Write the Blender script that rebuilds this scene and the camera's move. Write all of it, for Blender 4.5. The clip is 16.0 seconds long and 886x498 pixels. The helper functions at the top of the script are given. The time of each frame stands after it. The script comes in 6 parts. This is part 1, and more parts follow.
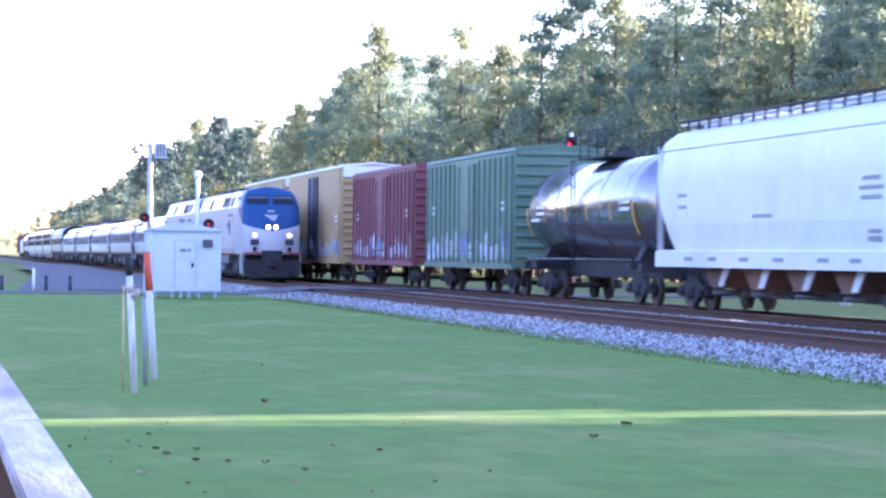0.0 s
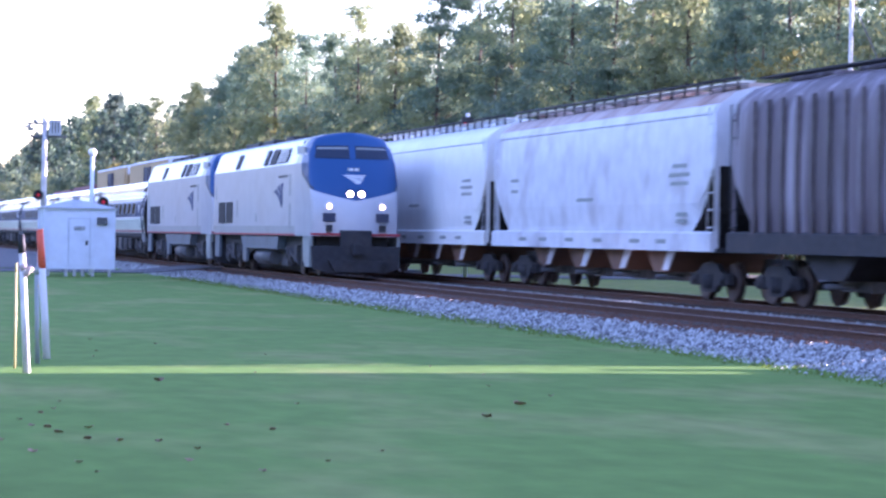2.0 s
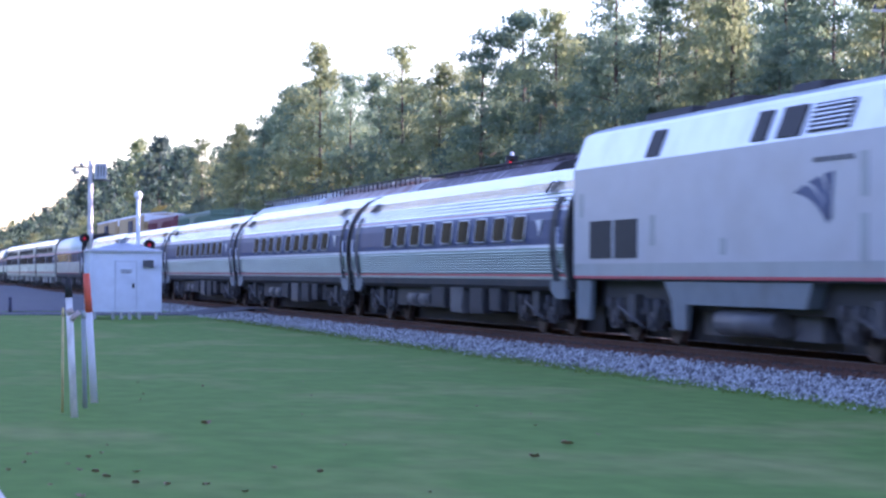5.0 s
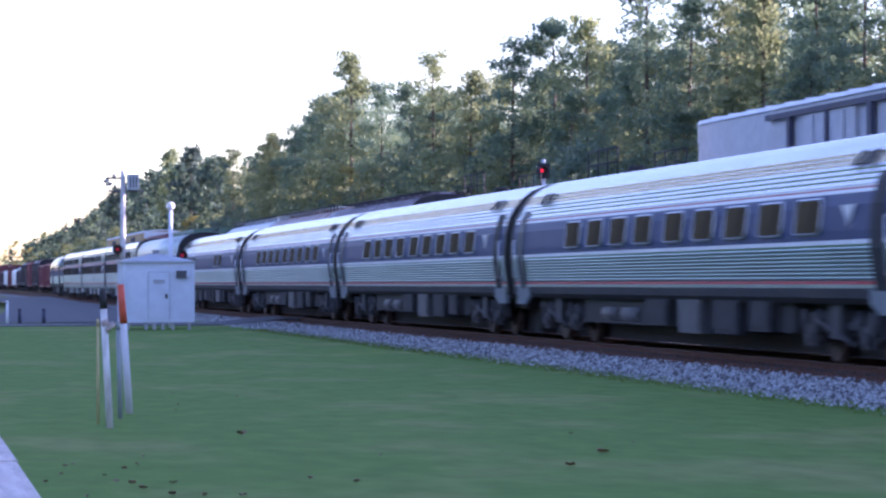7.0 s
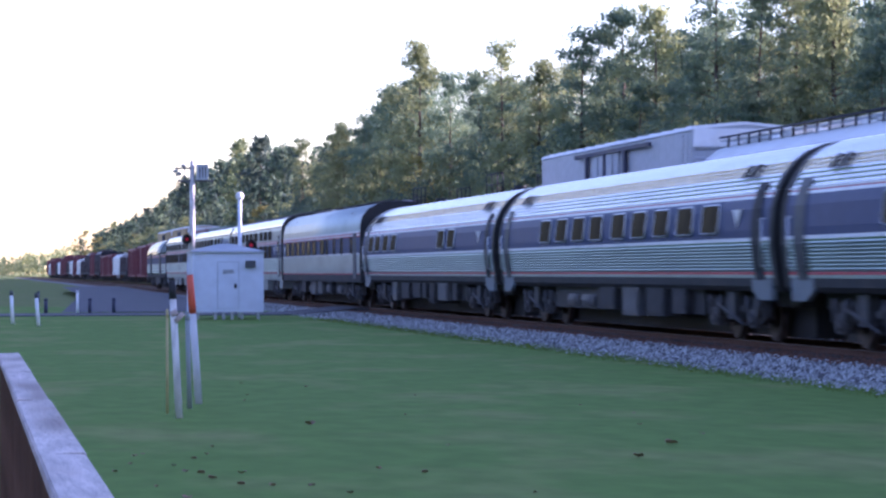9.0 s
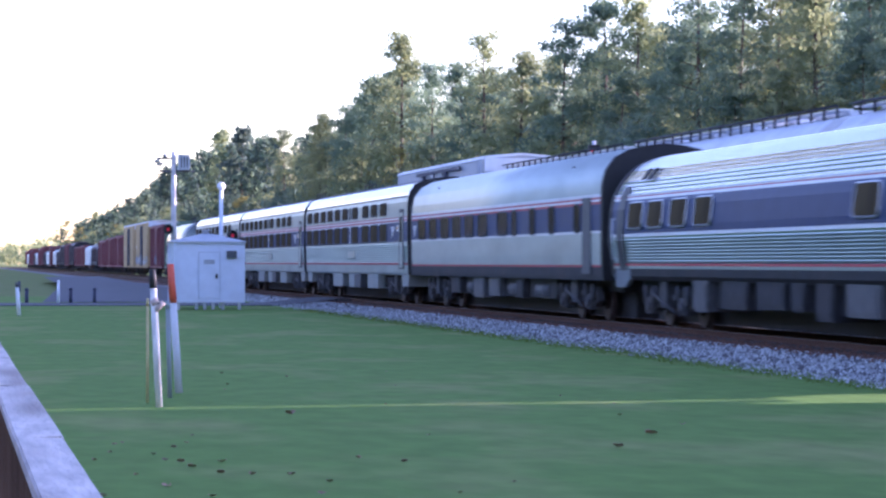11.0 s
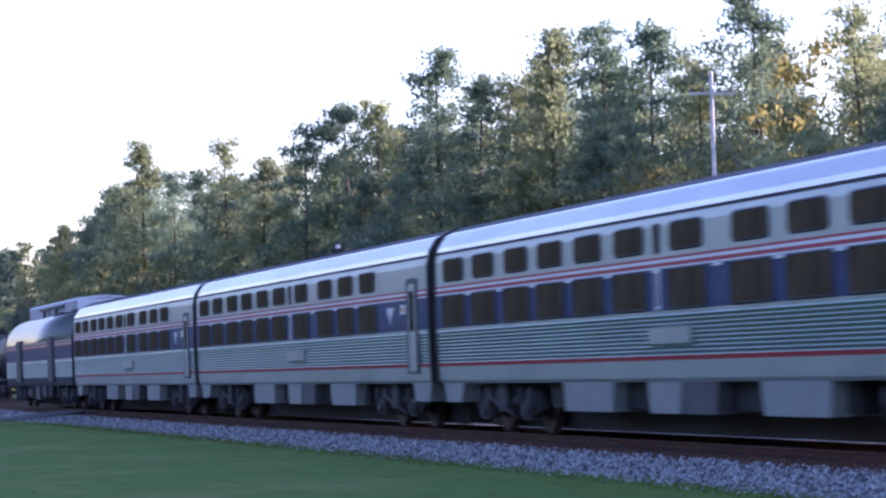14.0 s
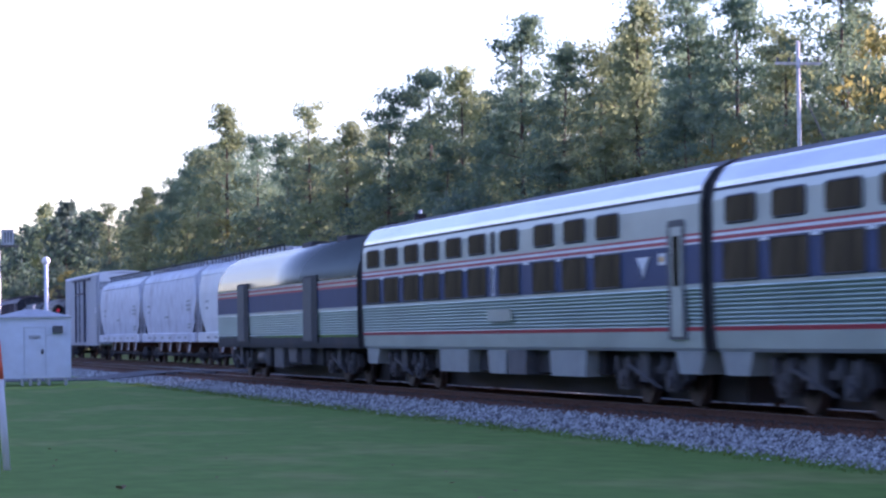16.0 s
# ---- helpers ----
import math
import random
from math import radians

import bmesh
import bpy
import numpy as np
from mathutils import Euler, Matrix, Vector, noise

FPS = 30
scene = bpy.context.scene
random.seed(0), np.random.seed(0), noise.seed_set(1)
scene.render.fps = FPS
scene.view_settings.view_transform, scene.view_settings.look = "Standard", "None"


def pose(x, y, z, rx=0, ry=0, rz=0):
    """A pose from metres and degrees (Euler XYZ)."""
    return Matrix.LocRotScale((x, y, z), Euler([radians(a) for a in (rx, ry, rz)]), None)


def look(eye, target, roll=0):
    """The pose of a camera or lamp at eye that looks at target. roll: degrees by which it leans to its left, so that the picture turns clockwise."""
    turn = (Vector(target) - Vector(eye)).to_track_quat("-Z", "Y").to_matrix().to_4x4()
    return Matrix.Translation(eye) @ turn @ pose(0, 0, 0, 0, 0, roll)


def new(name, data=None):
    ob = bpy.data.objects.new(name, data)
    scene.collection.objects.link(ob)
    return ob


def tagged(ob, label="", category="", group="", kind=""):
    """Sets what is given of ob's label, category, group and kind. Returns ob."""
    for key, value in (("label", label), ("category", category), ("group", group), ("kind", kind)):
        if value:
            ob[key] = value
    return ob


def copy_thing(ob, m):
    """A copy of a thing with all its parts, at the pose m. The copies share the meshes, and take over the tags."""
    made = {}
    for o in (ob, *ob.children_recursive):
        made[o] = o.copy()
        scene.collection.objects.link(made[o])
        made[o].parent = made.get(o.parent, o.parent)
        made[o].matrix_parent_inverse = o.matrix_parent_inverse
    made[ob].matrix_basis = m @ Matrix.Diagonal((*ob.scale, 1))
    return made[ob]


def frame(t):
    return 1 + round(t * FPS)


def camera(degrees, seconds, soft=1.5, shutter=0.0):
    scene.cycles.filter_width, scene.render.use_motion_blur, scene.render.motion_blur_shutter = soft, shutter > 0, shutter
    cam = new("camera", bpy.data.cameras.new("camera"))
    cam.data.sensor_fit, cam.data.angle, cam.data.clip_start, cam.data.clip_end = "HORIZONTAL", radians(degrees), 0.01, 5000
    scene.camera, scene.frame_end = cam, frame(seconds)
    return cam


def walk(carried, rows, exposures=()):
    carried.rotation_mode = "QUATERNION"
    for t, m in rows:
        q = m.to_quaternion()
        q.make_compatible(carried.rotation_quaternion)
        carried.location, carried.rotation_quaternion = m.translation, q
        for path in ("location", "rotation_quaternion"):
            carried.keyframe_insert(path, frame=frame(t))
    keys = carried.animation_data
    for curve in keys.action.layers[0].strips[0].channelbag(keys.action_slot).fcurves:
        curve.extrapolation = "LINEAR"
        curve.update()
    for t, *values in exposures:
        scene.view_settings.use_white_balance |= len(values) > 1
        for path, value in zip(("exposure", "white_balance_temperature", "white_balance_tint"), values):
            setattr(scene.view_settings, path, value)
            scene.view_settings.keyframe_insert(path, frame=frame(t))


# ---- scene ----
# ---- camera ----
cam = camera(19.55, 16.0, 2.4, 0.5)
# seconds, eye x, eye z, turn to the right, pitch, roll (degrees)
PATH = [
    (0, -0.007, 1.655, 11.268, 0.134, 0.587),
    (0.5, 0.017, 1.660, 11.429, 0.310, 0.409),
    (1, 0.007, 1.647, 12.390, -0.417, 0.990),
    (1.5, 0.005, 1.659, 13.041, -0.773, 1.121),
    (2, 0.005, 1.655, 13.591, -0.285, 0.953),
    (2.5, 0.019, 1.674, 14.133, -0.092, 0.927),
    (3, 0.015, 1.660, 14.710, 0.027, 1.019),
    (3.5, -0.009, 1.658, 14.871, 0.168, 1.239),
    (4, -0.027, 1.659, 13.571, 0.370, 0.778),
    (4.5, 0.004, 1.661, 12.617, 0.380, 0.819),
    (5, 0.011, 1.671, 12.560, 0.563, 0.298),
    (5.2, 0.016, 1.680, 12.600, 0.806, 0.209),
    (7.3, -0.015, 1.676, 11.483, 0.717, -0.253),
    (7.5, -0.012, 1.674, 11.210, 0.698, -0.241),
    (8, -0.016, 1.676, 10.953, 0.437, 0.246),
    (8.5, -0.021, 1.675, 10.846, 0.404, 0.309),
    (9, -0.009, 1.688, 10.323, 0.517, -0.092),
    (9.2, -0.000, 1.667, 10.427, 0.662, -0.040),
    (11.3, -0.000, 1.670, 10.776, 0.306, 0.084),
    (11.5, -0.015, 1.681, 10.853, 0.348, -0.062),
    (12, -0.015, 1.675, 10.946, 0.550, -0.384),
    (12.5, -0.005, 1.690, 11.394, 1.637, -0.199),
    (13, 0.054, 1.700, 13.885, 2.352, -1.592),
    (13.5, 0.000, 1.670, 16.346, 2.536, -1.808),
    (14, 0.000, 1.670, 16.440, 2.572, -1.779),
    (14.5, 0.000, 1.670, 16.003, 3.058, -1.475),
    (15, -0.006, 1.664, 15.177, 2.215, -0.741),
    (15.5, 0.034, 1.678, 14.481, 1.696, -0.466),
    (16, -0.027, 1.668, 14.600, 1.863, -0.862),
]


def eye_pose(x, z, yaw, pitch, roll):
    a, b = radians(yaw), radians(pitch)
    way = Vector((math.sin(a) * math.cos(b), math.cos(a) * math.cos(b), math.sin(b)))
    eye = Vector((x, 0, z))
    return look(eye, eye + way, roll)


walk(cam, [(t, eye_pose(x, z, yaw, pitch, roll)) for t, x, z, yaw, pitch, roll in PATH],
     exposures=[(0, 3.38, 5490, 53), (1.0, 3.2, 5490, 53), (2.0, 3.0, 5490, 53), (3.5, 3.14, 5490, 53), (4.0, 2.85, 5490, 53), (5, 2.62, 5490, 53), (7.5, 2.2, 5490, 53), (9.0, 2.15, 5490, 53), (12.0, 2.6, 5490, 53), (13.0, 2.2, 5490, 53), (14, 1.95, 5490, 53), (16, 2.05, 5490, 53)])

# ---- light: a low sun beyond the tracks, and the evening sky ----
SUN_EL, SUN_AZ = 9.0, 84.0  # degrees; azimuth from +y towards +x
world = bpy.data.worlds.new("sky")
scene.world = world
world.use_nodes = True
wn = world.node_tree.nodes
sky = wn.new("ShaderNodeTexSky")
sky.sky_type, sky.sun_disc = "NISHITA", False
sky.sun_elevation, sky.sun_rotation = radians(SUN_EL), radians(SUN_AZ)
sky.dust_density, sky.air_density, sky.ozone_density = 0.3, 1.0, 1.5
world.node_tree.links.new(sky.outputs[0], wn["Background"].inputs[0])
wn["Background"].inputs[1].default_value = 0.12
sun_data = bpy.data.lights.new("sun", "SUN")
sun_data.energy, sun_data.angle, sun_data.color = 5.0, radians(0.5), (1.0, 0.88, 0.72)
sun = new("sun", sun_data)
_a, _e = radians(SUN_AZ), radians(SUN_EL)
SUN_WAY = Vector((math.sin(_a) * math.cos(_e), math.cos(_a) * math.cos(_e), math.sin(_e)))
sun.matrix_world = look(SUN_WAY * 200, (0, 0, 0))

# ---- materials ----


def rgb(c):
    return (c[0], c[1], c[2], 1.0)


def material(name, color, rough=0.6, metal=0.0, grain=0.0, grain_size=4.0, stain=0.0, stain_color=(0.1, 0.08, 0.06),
             stain_size=0.6, bump=0.0, bump_size=20.0, vary=0.0, coat=0.0, stretch=(1, 1, 1), spec=0.5, space="Object"):
    """A surface with fine grain, larger stains and relief."""
    m = bpy.data.materials.new(name)
    m.use_nodes = True
    n, link = m.node_tree.nodes, m.node_tree.links.new
    out = n["Principled BSDF"]
    out.inputs["Roughness"].default_value = rough
    out.inputs["Metallic"].default_value = metal
    out.inputs["Coat Weight"].default_value = coat
    out.inputs["Specular IOR Level"].default_value = spec
    out.inputs["Base Color"].default_value = rgb(color)
    if not (grain or stain or bump or vary):
        return m
    tc, mp = n.new("ShaderNodeTexCoord"), n.new("ShaderNodeMapping")
    mp.inputs["Scale"].default_value = stretch
    link(tc.outputs[space], mp.inputs[0])
    last = n.new("ShaderNodeRGB")
    last.outputs[0].default_value = rgb(color)
    last = last.outputs[0]

    def blend(kind, fac, a, b):
        x = n.new("ShaderNodeMix")
        x.data_type, x.blend_type = "RGBA", kind
        for sock, v in ((x.inputs[0], fac), (x.inputs[6], a), (x.inputs[7], b)):
            if isinstance(v, (int, float)):
                sock.default_value = v
            elif isinstance(v, tuple):
                sock.default_value = v
            else:
                link(v, sock)
        return x.outputs[2]

    def noise_at(size, detail=4.0):
        t = n.new("ShaderNodeTexNoise")
        t.inputs["Scale"].default_value, t.inputs["Detail"].default_value = size, detail
        link(mp.outputs[0], t.inputs["Vector"])
        return t.outputs["Fac"]

    def ramp(fac, lo, hi, a=0.0, b=1.0):
        r = n.new("ShaderNodeMapRange")
        for k, v in enumerate((lo, hi, a, b)):
            r.inputs[k + 1].default_value = v
        link(fac, r.inputs[0])
        return r.outputs[0]

    if stain:
        last = blend("MIX", ramp(noise_at(stain_size, 6.0), 0.5, 0.72, 0.0, stain), last, rgb(stain_color))
    if grain:
        g = ramp(noise_at(grain_size), 0.3, 0.7, 1.0 - grain, 1.0 + grain)
        c = n.new("ShaderNodeCombineColor")
        for k in range(3):
            link(g, c.inputs[k])
        last = blend("MULTIPLY", 1.0, last, c.outputs[0])
    if vary:
        oi, geo = n.new("ShaderNodeObjectInfo"), n.new("ShaderNodeNewGeometry")
        add = n.new("ShaderNodeMath")
        add.operation = "ADD"
        link(oi.outputs["Random"], add.inputs[0])
        link(geo.outputs["Random Per Island"], add.inputs[1])
        g = ramp(add.outputs[0], 0.0, 2.0, 1.0 - vary, 1.0 + vary)
        c = n.new("ShaderNodeCombineColor")
        for k in range(3):
            link(g, c.inputs[k])
        last = blend("MULTIPLY", 1.0, last, c.outputs[0])
    link(last, out.inputs["Base Color"])
    if bump:
        b = n.new("ShaderNodeBump")
        b.inputs["Strength"].default_value, b.inputs["Distance"].default_value = bump, 0.02
        link(noise_at(bump_size), b.inputs["Height"])
        link(b.outputs[0], out.inputs["Normal"])
    return m


M_GRASS = material("grass", (0.108, 0.2, 0.043), 0.9, grain=0.13, grain_size=2.6, stain=0.9, stain_color=(0.215, 0.235, 0.08), stain_size=0.42, stretch=(1, 0.5, 1), bump=0.15, bump_size=30, spec=0.05)
M_GRASS_FAR = material("meadow", (0.12, 0.16, 0.04), 0.9, grain=0.25, grain_size=2.0, stain=0.6, stain_color=(0.2, 0.17, 0.07), stain_size=0.12, spec=0.1)
M_BLADE = material("grass_blade", (0.125, 0.2, 0.042), 0.8, vary=0.35, spec=0.1)
M_ROAD = material("asphalt", (0.06, 0.062, 0.07), 0.85, grain=0.25, grain_size=14, stain=0.4, stain_color=(0.1, 0.1, 0.1), stain_size=0.3, bump=0.3, bump_size=60)
M_BALLAST = material("ballast", (0.135, 0.135, 0.145), 0.9, grain=0.45, grain_size=13, stain=0.4, stain_color=(0.11, 0.1, 0.09), stain_size=0.8, bump=1.0, bump_size=16)
M_STONE_DARK = material("dark_ballast_stone", (0.1, 0.1, 0.105), 0.9, vary=0.6)
M_STONE = material("ballast_stone", (0.3, 0.318, 0.315), 0.85, vary=0.95, grain=0.2, grain_size=20)
M_BALLAST_RUST = material("rusty_ballast", (0.12, 0.062, 0.042), 0.95, grain=0.5, grain_size=12, stain=0.5, stain_color=(0.055, 0.034, 0.028), stain_size=1.2, bump=1.0, bump_size=16, spec=0.1)
M_STONE_RUST = material("rusty_stone", (0.13, 0.068, 0.048), 0.95, vary=0.5, spec=0.1)
M_TIE = material("timber_tie", (0.06, 0.045, 0.035), 0.95, grain=0.4, grain_size=8, vary=0.3)
M_RAIL = material("rail_rust", (0.1, 0.052, 0.036), 0.8, metal=0.1, grain=0.2, grain_size=8, spec=0.2)
M_RAILTOP = material("rail_head", (0.2, 0.17, 0.16), 0.5, metal=0.7, grain=0.2, grain_size=3)
M_SILVER = material("stainless", (0.66, 0.67, 0.65), 0.24, metal=0.95, grain=0.06, grain_size=1.5, stain=0.35, stain_color=(0.4, 0.4, 0.39), stain_size=0.5, stretch=(1, 0.25, 1))
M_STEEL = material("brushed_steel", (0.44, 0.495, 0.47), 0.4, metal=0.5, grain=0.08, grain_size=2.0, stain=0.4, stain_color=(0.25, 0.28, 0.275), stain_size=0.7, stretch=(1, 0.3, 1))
# rib steel with the green of the mirrored lawn mixed into its colour
M_RIB = material("lawn_tinted_rib_steel", (0.32, 0.42, 0.37), 0.28, metal=0.85, grain=0.08, grain_size=1.5, stain=0.4, stain_color=(0.18, 0.23, 0.21), stain_size=0.6, stretch=(1, 0.25, 1))
# dark grey for the sleeping car roof above its silver edge
M_ROOFTOP = material("dark_grey_rooftop", (0.09, 0.09, 0.1), 0.7, grain=0.2, grain_size=2)
M_LOCO = material("silver_paint", (0.46, 0.47, 0.5), 0.42, metal=0.2, grain=0.05, grain_size=2, stain=0.4, stain_color=(0.36, 0.34, 0.33), stain_size=0.6, stretch=(1, 0.5, 1))
M_LOCO_SILL = material("grey_sill_paint", (0.33, 0.36, 0.37), 0.45, metal=0.2, grain=0.06, grain_size=2, stain=0.4, stain_color=(0.26, 0.26, 0.26), stain_size=0.8)
# loco roof side: paler than the flank, sky light put into the colour
M_LOCO_ROOF = material("skylit_roof_silver", (0.84, 0.86, 0.88), 0.32, metal=0.1, grain=0.05, grain_size=2, stain=0.3, stain_color=(0.5, 0.5, 0.5), stain_size=0.7)
M_NAVY = material("navy_band", (0.038, 0.058, 0.135), 0.5, grain=0.08, grain_size=3, spec=0.2)
M_RED = material("red_stripe", (0.4, 0.03, 0.05), 0.5, grain=0.08)
M_WHITE = material("white_paint", (0.72, 0.73, 0.75), 0.5, grain=0.06, grain_size=3, stain=0.3, stain_color=(0.5, 0.48, 0.45), stain_size=1.0)
M_BLACK = material("black_rubber", (0.015, 0.015, 0.017), 0.7, grain=0.2)
M_DARK = material("sooty_steel", (0.022, 0.023, 0.028), 0.75, grain=0.3, grain_size=5, stain=0.5, stain_color=(0.05, 0.04, 0.038), stain_size=1.0)
M_GREYKIT = material("grey_equipment", (0.075, 0.08, 0.088), 0.6, grain=0.2, grain_size=4, stain=0.4, stain_color=(0.04, 0.036, 0.036))
M_TRUCK = material("grimy_truck_steel", (0.042, 0.043, 0.047), 0.7, grain=0.25, grain_size=5, stain=0.5, stain_color=(0.07, 0.06, 0.055), stain_size=1.0)
M_SKIRT = material("grey_skirt", (0.24, 0.275, 0.27), 0.5, grain=0.1, grain_size=3, stain=0.4, stain_color=(0.12, 0.12, 0.12), stain_size=1.0)
M_GLASS = material("tinted_glass", (0.018, 0.018, 0.02), 0.15, spec=0.18)
# bronze glass without gloss; its mottling is a coloured-in reflection of trees
M_GLASS_WARM = material("bronze_glass_mirror_mottle", (0.1, 0.077, 0.048), 0.12, grain=0.35, grain_size=2.2, stain=0.8, stain_color=(0.03, 0.024, 0.02), stain_size=1.3, stretch=(1, 1.6, 0.5), spec=0.0)
M_CHROME = material("polished_steel", (0.42, 0.44, 0.43), 0.16, metal=1.0, grain=0.08, grain_size=1.5, stain=0.5, stain_color=(0.22, 0.23, 0.22), stain_size=0.6, stretch=(1, 0.25, 1))
M_SCREEN = material("windscreen_glass", (0.03, 0.045, 0.075), 0.15, spec=0.25)
# steel above the baggage car's band, darkened in colour for mirrored trees
M_MIRRORDARK = material("tree_darkened_steel", (0.1, 0.115, 0.105), 0.22, metal=0.55, spec=0.3, grain=0.1, grain_size=1.5, stain=0.5, stain_color=(0.1, 0.11, 0.1), stain_size=0.6, stretch=(1, 0.25, 1))
M_LOCOSKIRT = material("blue_grey_skirt", (0.12, 0.155, 0.185), 0.5, grain=0.1, grain_size=3, stain=0.4, stain_color=(0.07, 0.08, 0.09), stain_size=1.0)
M_ROD = material("faded_yellow_rod", (0.45, 0.36, 0.16), 0.6, grain=0.2)
M_WINFRAME = material("steel_window_frame", (0.4, 0.42, 0.45), 0.35, metal=0.6, grain=0.1)
M_RIM = material("dark_window_gasket", (0.05, 0.05, 0.06), 0.6, grain=0.2)
M_EMBLEM = material("slate_emblem", (0.07, 0.09, 0.17), 0.6, grain=0.2, grain_size=3)
M_POSTBROWN = material("side_post_brown", (0.09, 0.07, 0.075), 0.7, grain=0.2, vary=0.5, stain=0.5, stain_color=(0.2, 0.18, 0.19), stain_size=1.0)
M_WHEEL = material("wheel_steel", (0.08, 0.06, 0.055), 0.55, metal=0.4, grain=0.2)
M_HOPPER = material("hopper_white", (0.68, 0.705, 0.7), 0.5, grain=0.05, grain_size=2.0, stain=0.35, stain_color=(0.46, 0.44, 0.41), stain_size=0.5)
M_HOPPER_OLD = material("hopper_worn", (0.6, 0.62, 0.66), 0.6, grain=0.1, grain_size=2.0, stain=0.8, stain_color=(0.36, 0.34, 0.37), stain_size=0.6)
M_RUSTROOF = material("rusty_roof", (0.45, 0.36, 0.33), 0.8, grain=0.2, grain_size=2.0, stain=0.8, stain_color=(0.24, 0.1, 0.06), stain_size=0.8)
M_BAY = material("rusty_bay", (0.16, 0.085, 0.055), 0.8, grain=0.2, grain_size=2.0, stain=0.6, stain_color=(0.07, 0.05, 0.045), stain_size=0.6)
M_BROWN = material("brown_hopper", (0.11, 0.085, 0.098), 0.65, grain=0.25, grain_size=3.0, stain=1.0, stain_color=(0.34, 0.31, 0.35), stain_size=2.2, stretch=(1, 1, 0.06))
M_TANK = material("black_tank", (0.28, 0.285, 0.3), 0.15, metal=0.8, grain=0.1, stain=0.12, stain_color=(0.05, 0.045, 0.045), stain_size=0.6)
M_TANK_DULL = material("faded_tank", (0.01, 0.013, 0.022), 0.5, spec=0.2, grain=0.1, stain=0.5, stain_color=(0.022, 0.024, 0.034), stain_size=0.6)
M_YELLOWMARK = material("yellow_mark", (0.66, 0.36, 0.05), 0.6)
M_GREEN = material("green_boxcar", (0.1, 0.185, 0.13), 0.55, grain=0.1, stain=0.4, stain_color=(0.14, 0.22, 0.18), stain_size=0.8, stretch=(1, 1, 0.4))
M_REDBOX = material("oxide_boxcar", (0.2, 0.055, 0.065), 0.6, grain=0.1, stain=0.4, stain_color=(0.27, 0.12, 0.13), stain_size=0.8, stretch=(1, 1, 0.4))
M_YELLOW = material("ochre_boxcar", (0.4, 0.27, 0.12), 0.6, grain=0.1, stain=0.4, stain_color=(0.26, 0.17, 0.1), stain_size=0.7, stretch=(1, 1, 0.4))
M_GREYBOX = material("grey_boxcar", (0.4, 0.42, 0.45), 0.6, grain=0.08, stain=0.4, stain_color=(0.3, 0.3, 0.3), stain_size=0.6)
M_DOORBLUE = material("dark_door", (0.035, 0.04, 0.075), 0.6, grain=0.15, stain=0.4, stain_color=(0.08, 0.06, 0.06))
M_GRAFFITI = material("faded_tag", (0.45, 0.5, 0.58), 0.6, grain=0.3, grain_size=5, stain=0.9, stain_color=(0.13, 0.15, 0.2), stain_size=2.2)
M_WASH = material("pale_overspray", (0.36, 0.4, 0.37), 0.7, grain=0.3, grain_size=4, stain=0.8, stain_color=(0.2, 0.24, 0.2), stain_size=1.6)
M_TAGBLUE = material("blue_tag", (0.12, 0.17, 0.3), 0.6, grain=0.3, grain_size=5, stain=0.9, stain_color=(0.42, 0.44, 0.46), stain_size=2.4)
M_SHED = material("shed_white", (0.6, 0.65, 0.75), 0.5, grain=0.05, grain_size=3, stain=0.25, stain_color=(0.42, 0.45, 0.5), stain_size=1.2)
M_SHEDTRIM = material("shed_trim", (0.47, 0.52, 0.6), 0.5, grain=0.06)
M_SHEDROOF = material("shed_roof", (0.36, 0.39, 0.42), 0.5, grain=0.1, metal=0.3)
M_POSTWOOD = material("weathered_post", (0.62, 0.6, 0.58), 0.8, grain=0.3, grain_size=9, stain=0.6, stain_color=(0.2, 0.16, 0.12), stain_size=4.0, stretch=(1, 1, 0.3))
M_POSTWHITE = material("weathered_white_plastic", (0.56, 0.56, 0.57), 0.6, grain=0.12, grain_size=6, stain=0.5, stain_color=(0.36, 0.34, 0.32), stain_size=3.0, stretch=(1, 1, 0.3))
M_ORANGE = material("orange_cap", (0.66, 0.1, 0.05), 0.6, grain=0.12, grain_size=6)
M_RAILWOOD = material("painted_plank", (0.58, 0.5, 0.46), 0.75, grain=0.25, grain_size=18, stain=0.9, stain_color=(0.2, 0.14, 0.11), stain_size=4.5, stretch=(1, 0.16, 1), bump=0.6, bump_size=60, spec=0.2)
M_RAILSIDE = material("brown_stain_wood", (0.13, 0.068, 0.042), 0.85, grain=0.4, grain_size=14, stretch=(1, 1, 0.2), bump=0.4, bump_size=40, vary=0.5, spec=0.1)
M_POLE = material("pale_pole", (0.5, 0.48, 0.46), 0.7, grain=0.25, grain_size=5, stain=0.4, stain_color=(0.3, 0.26, 0.22), stain_size=2.0)
M_ALU = material("aluminium", (0.62, 0.64, 0.66), 0.4, metal=0.7, grain=0.1)
M_BARK = material("pine_bark", (0.1, 0.07, 0.055), 0.95, grain=0.4, grain_size=3.0, stretch=(1, 1, 0.25), vary=0.25)
M_NEEDLE = material("pine_needles", (0.142, 0.215, 0.165), 0.8, vary=0.25, spec=0.1)
M_NEEDLE_B = material("olive_needles", (0.225, 0.275, 0.165), 0.8, vary=0.25, spec=0.1)
M_LEAF = material("autumn_leaves", (0.22, 0.21, 0.085), 0.75, vary=0.35, spec=0.1)
M_BUSH = material("shrub_leaves", (0.118, 0.178, 0.148), 0.8, vary=0.25, spec=0.1)
# needles of distant trees, darker and bluer: distance haze put into the colour
M_FAR = material("haze_tinted_far_needles", (0.085, 0.125, 0.115), 0.85, vary=0.3, spec=0.05)
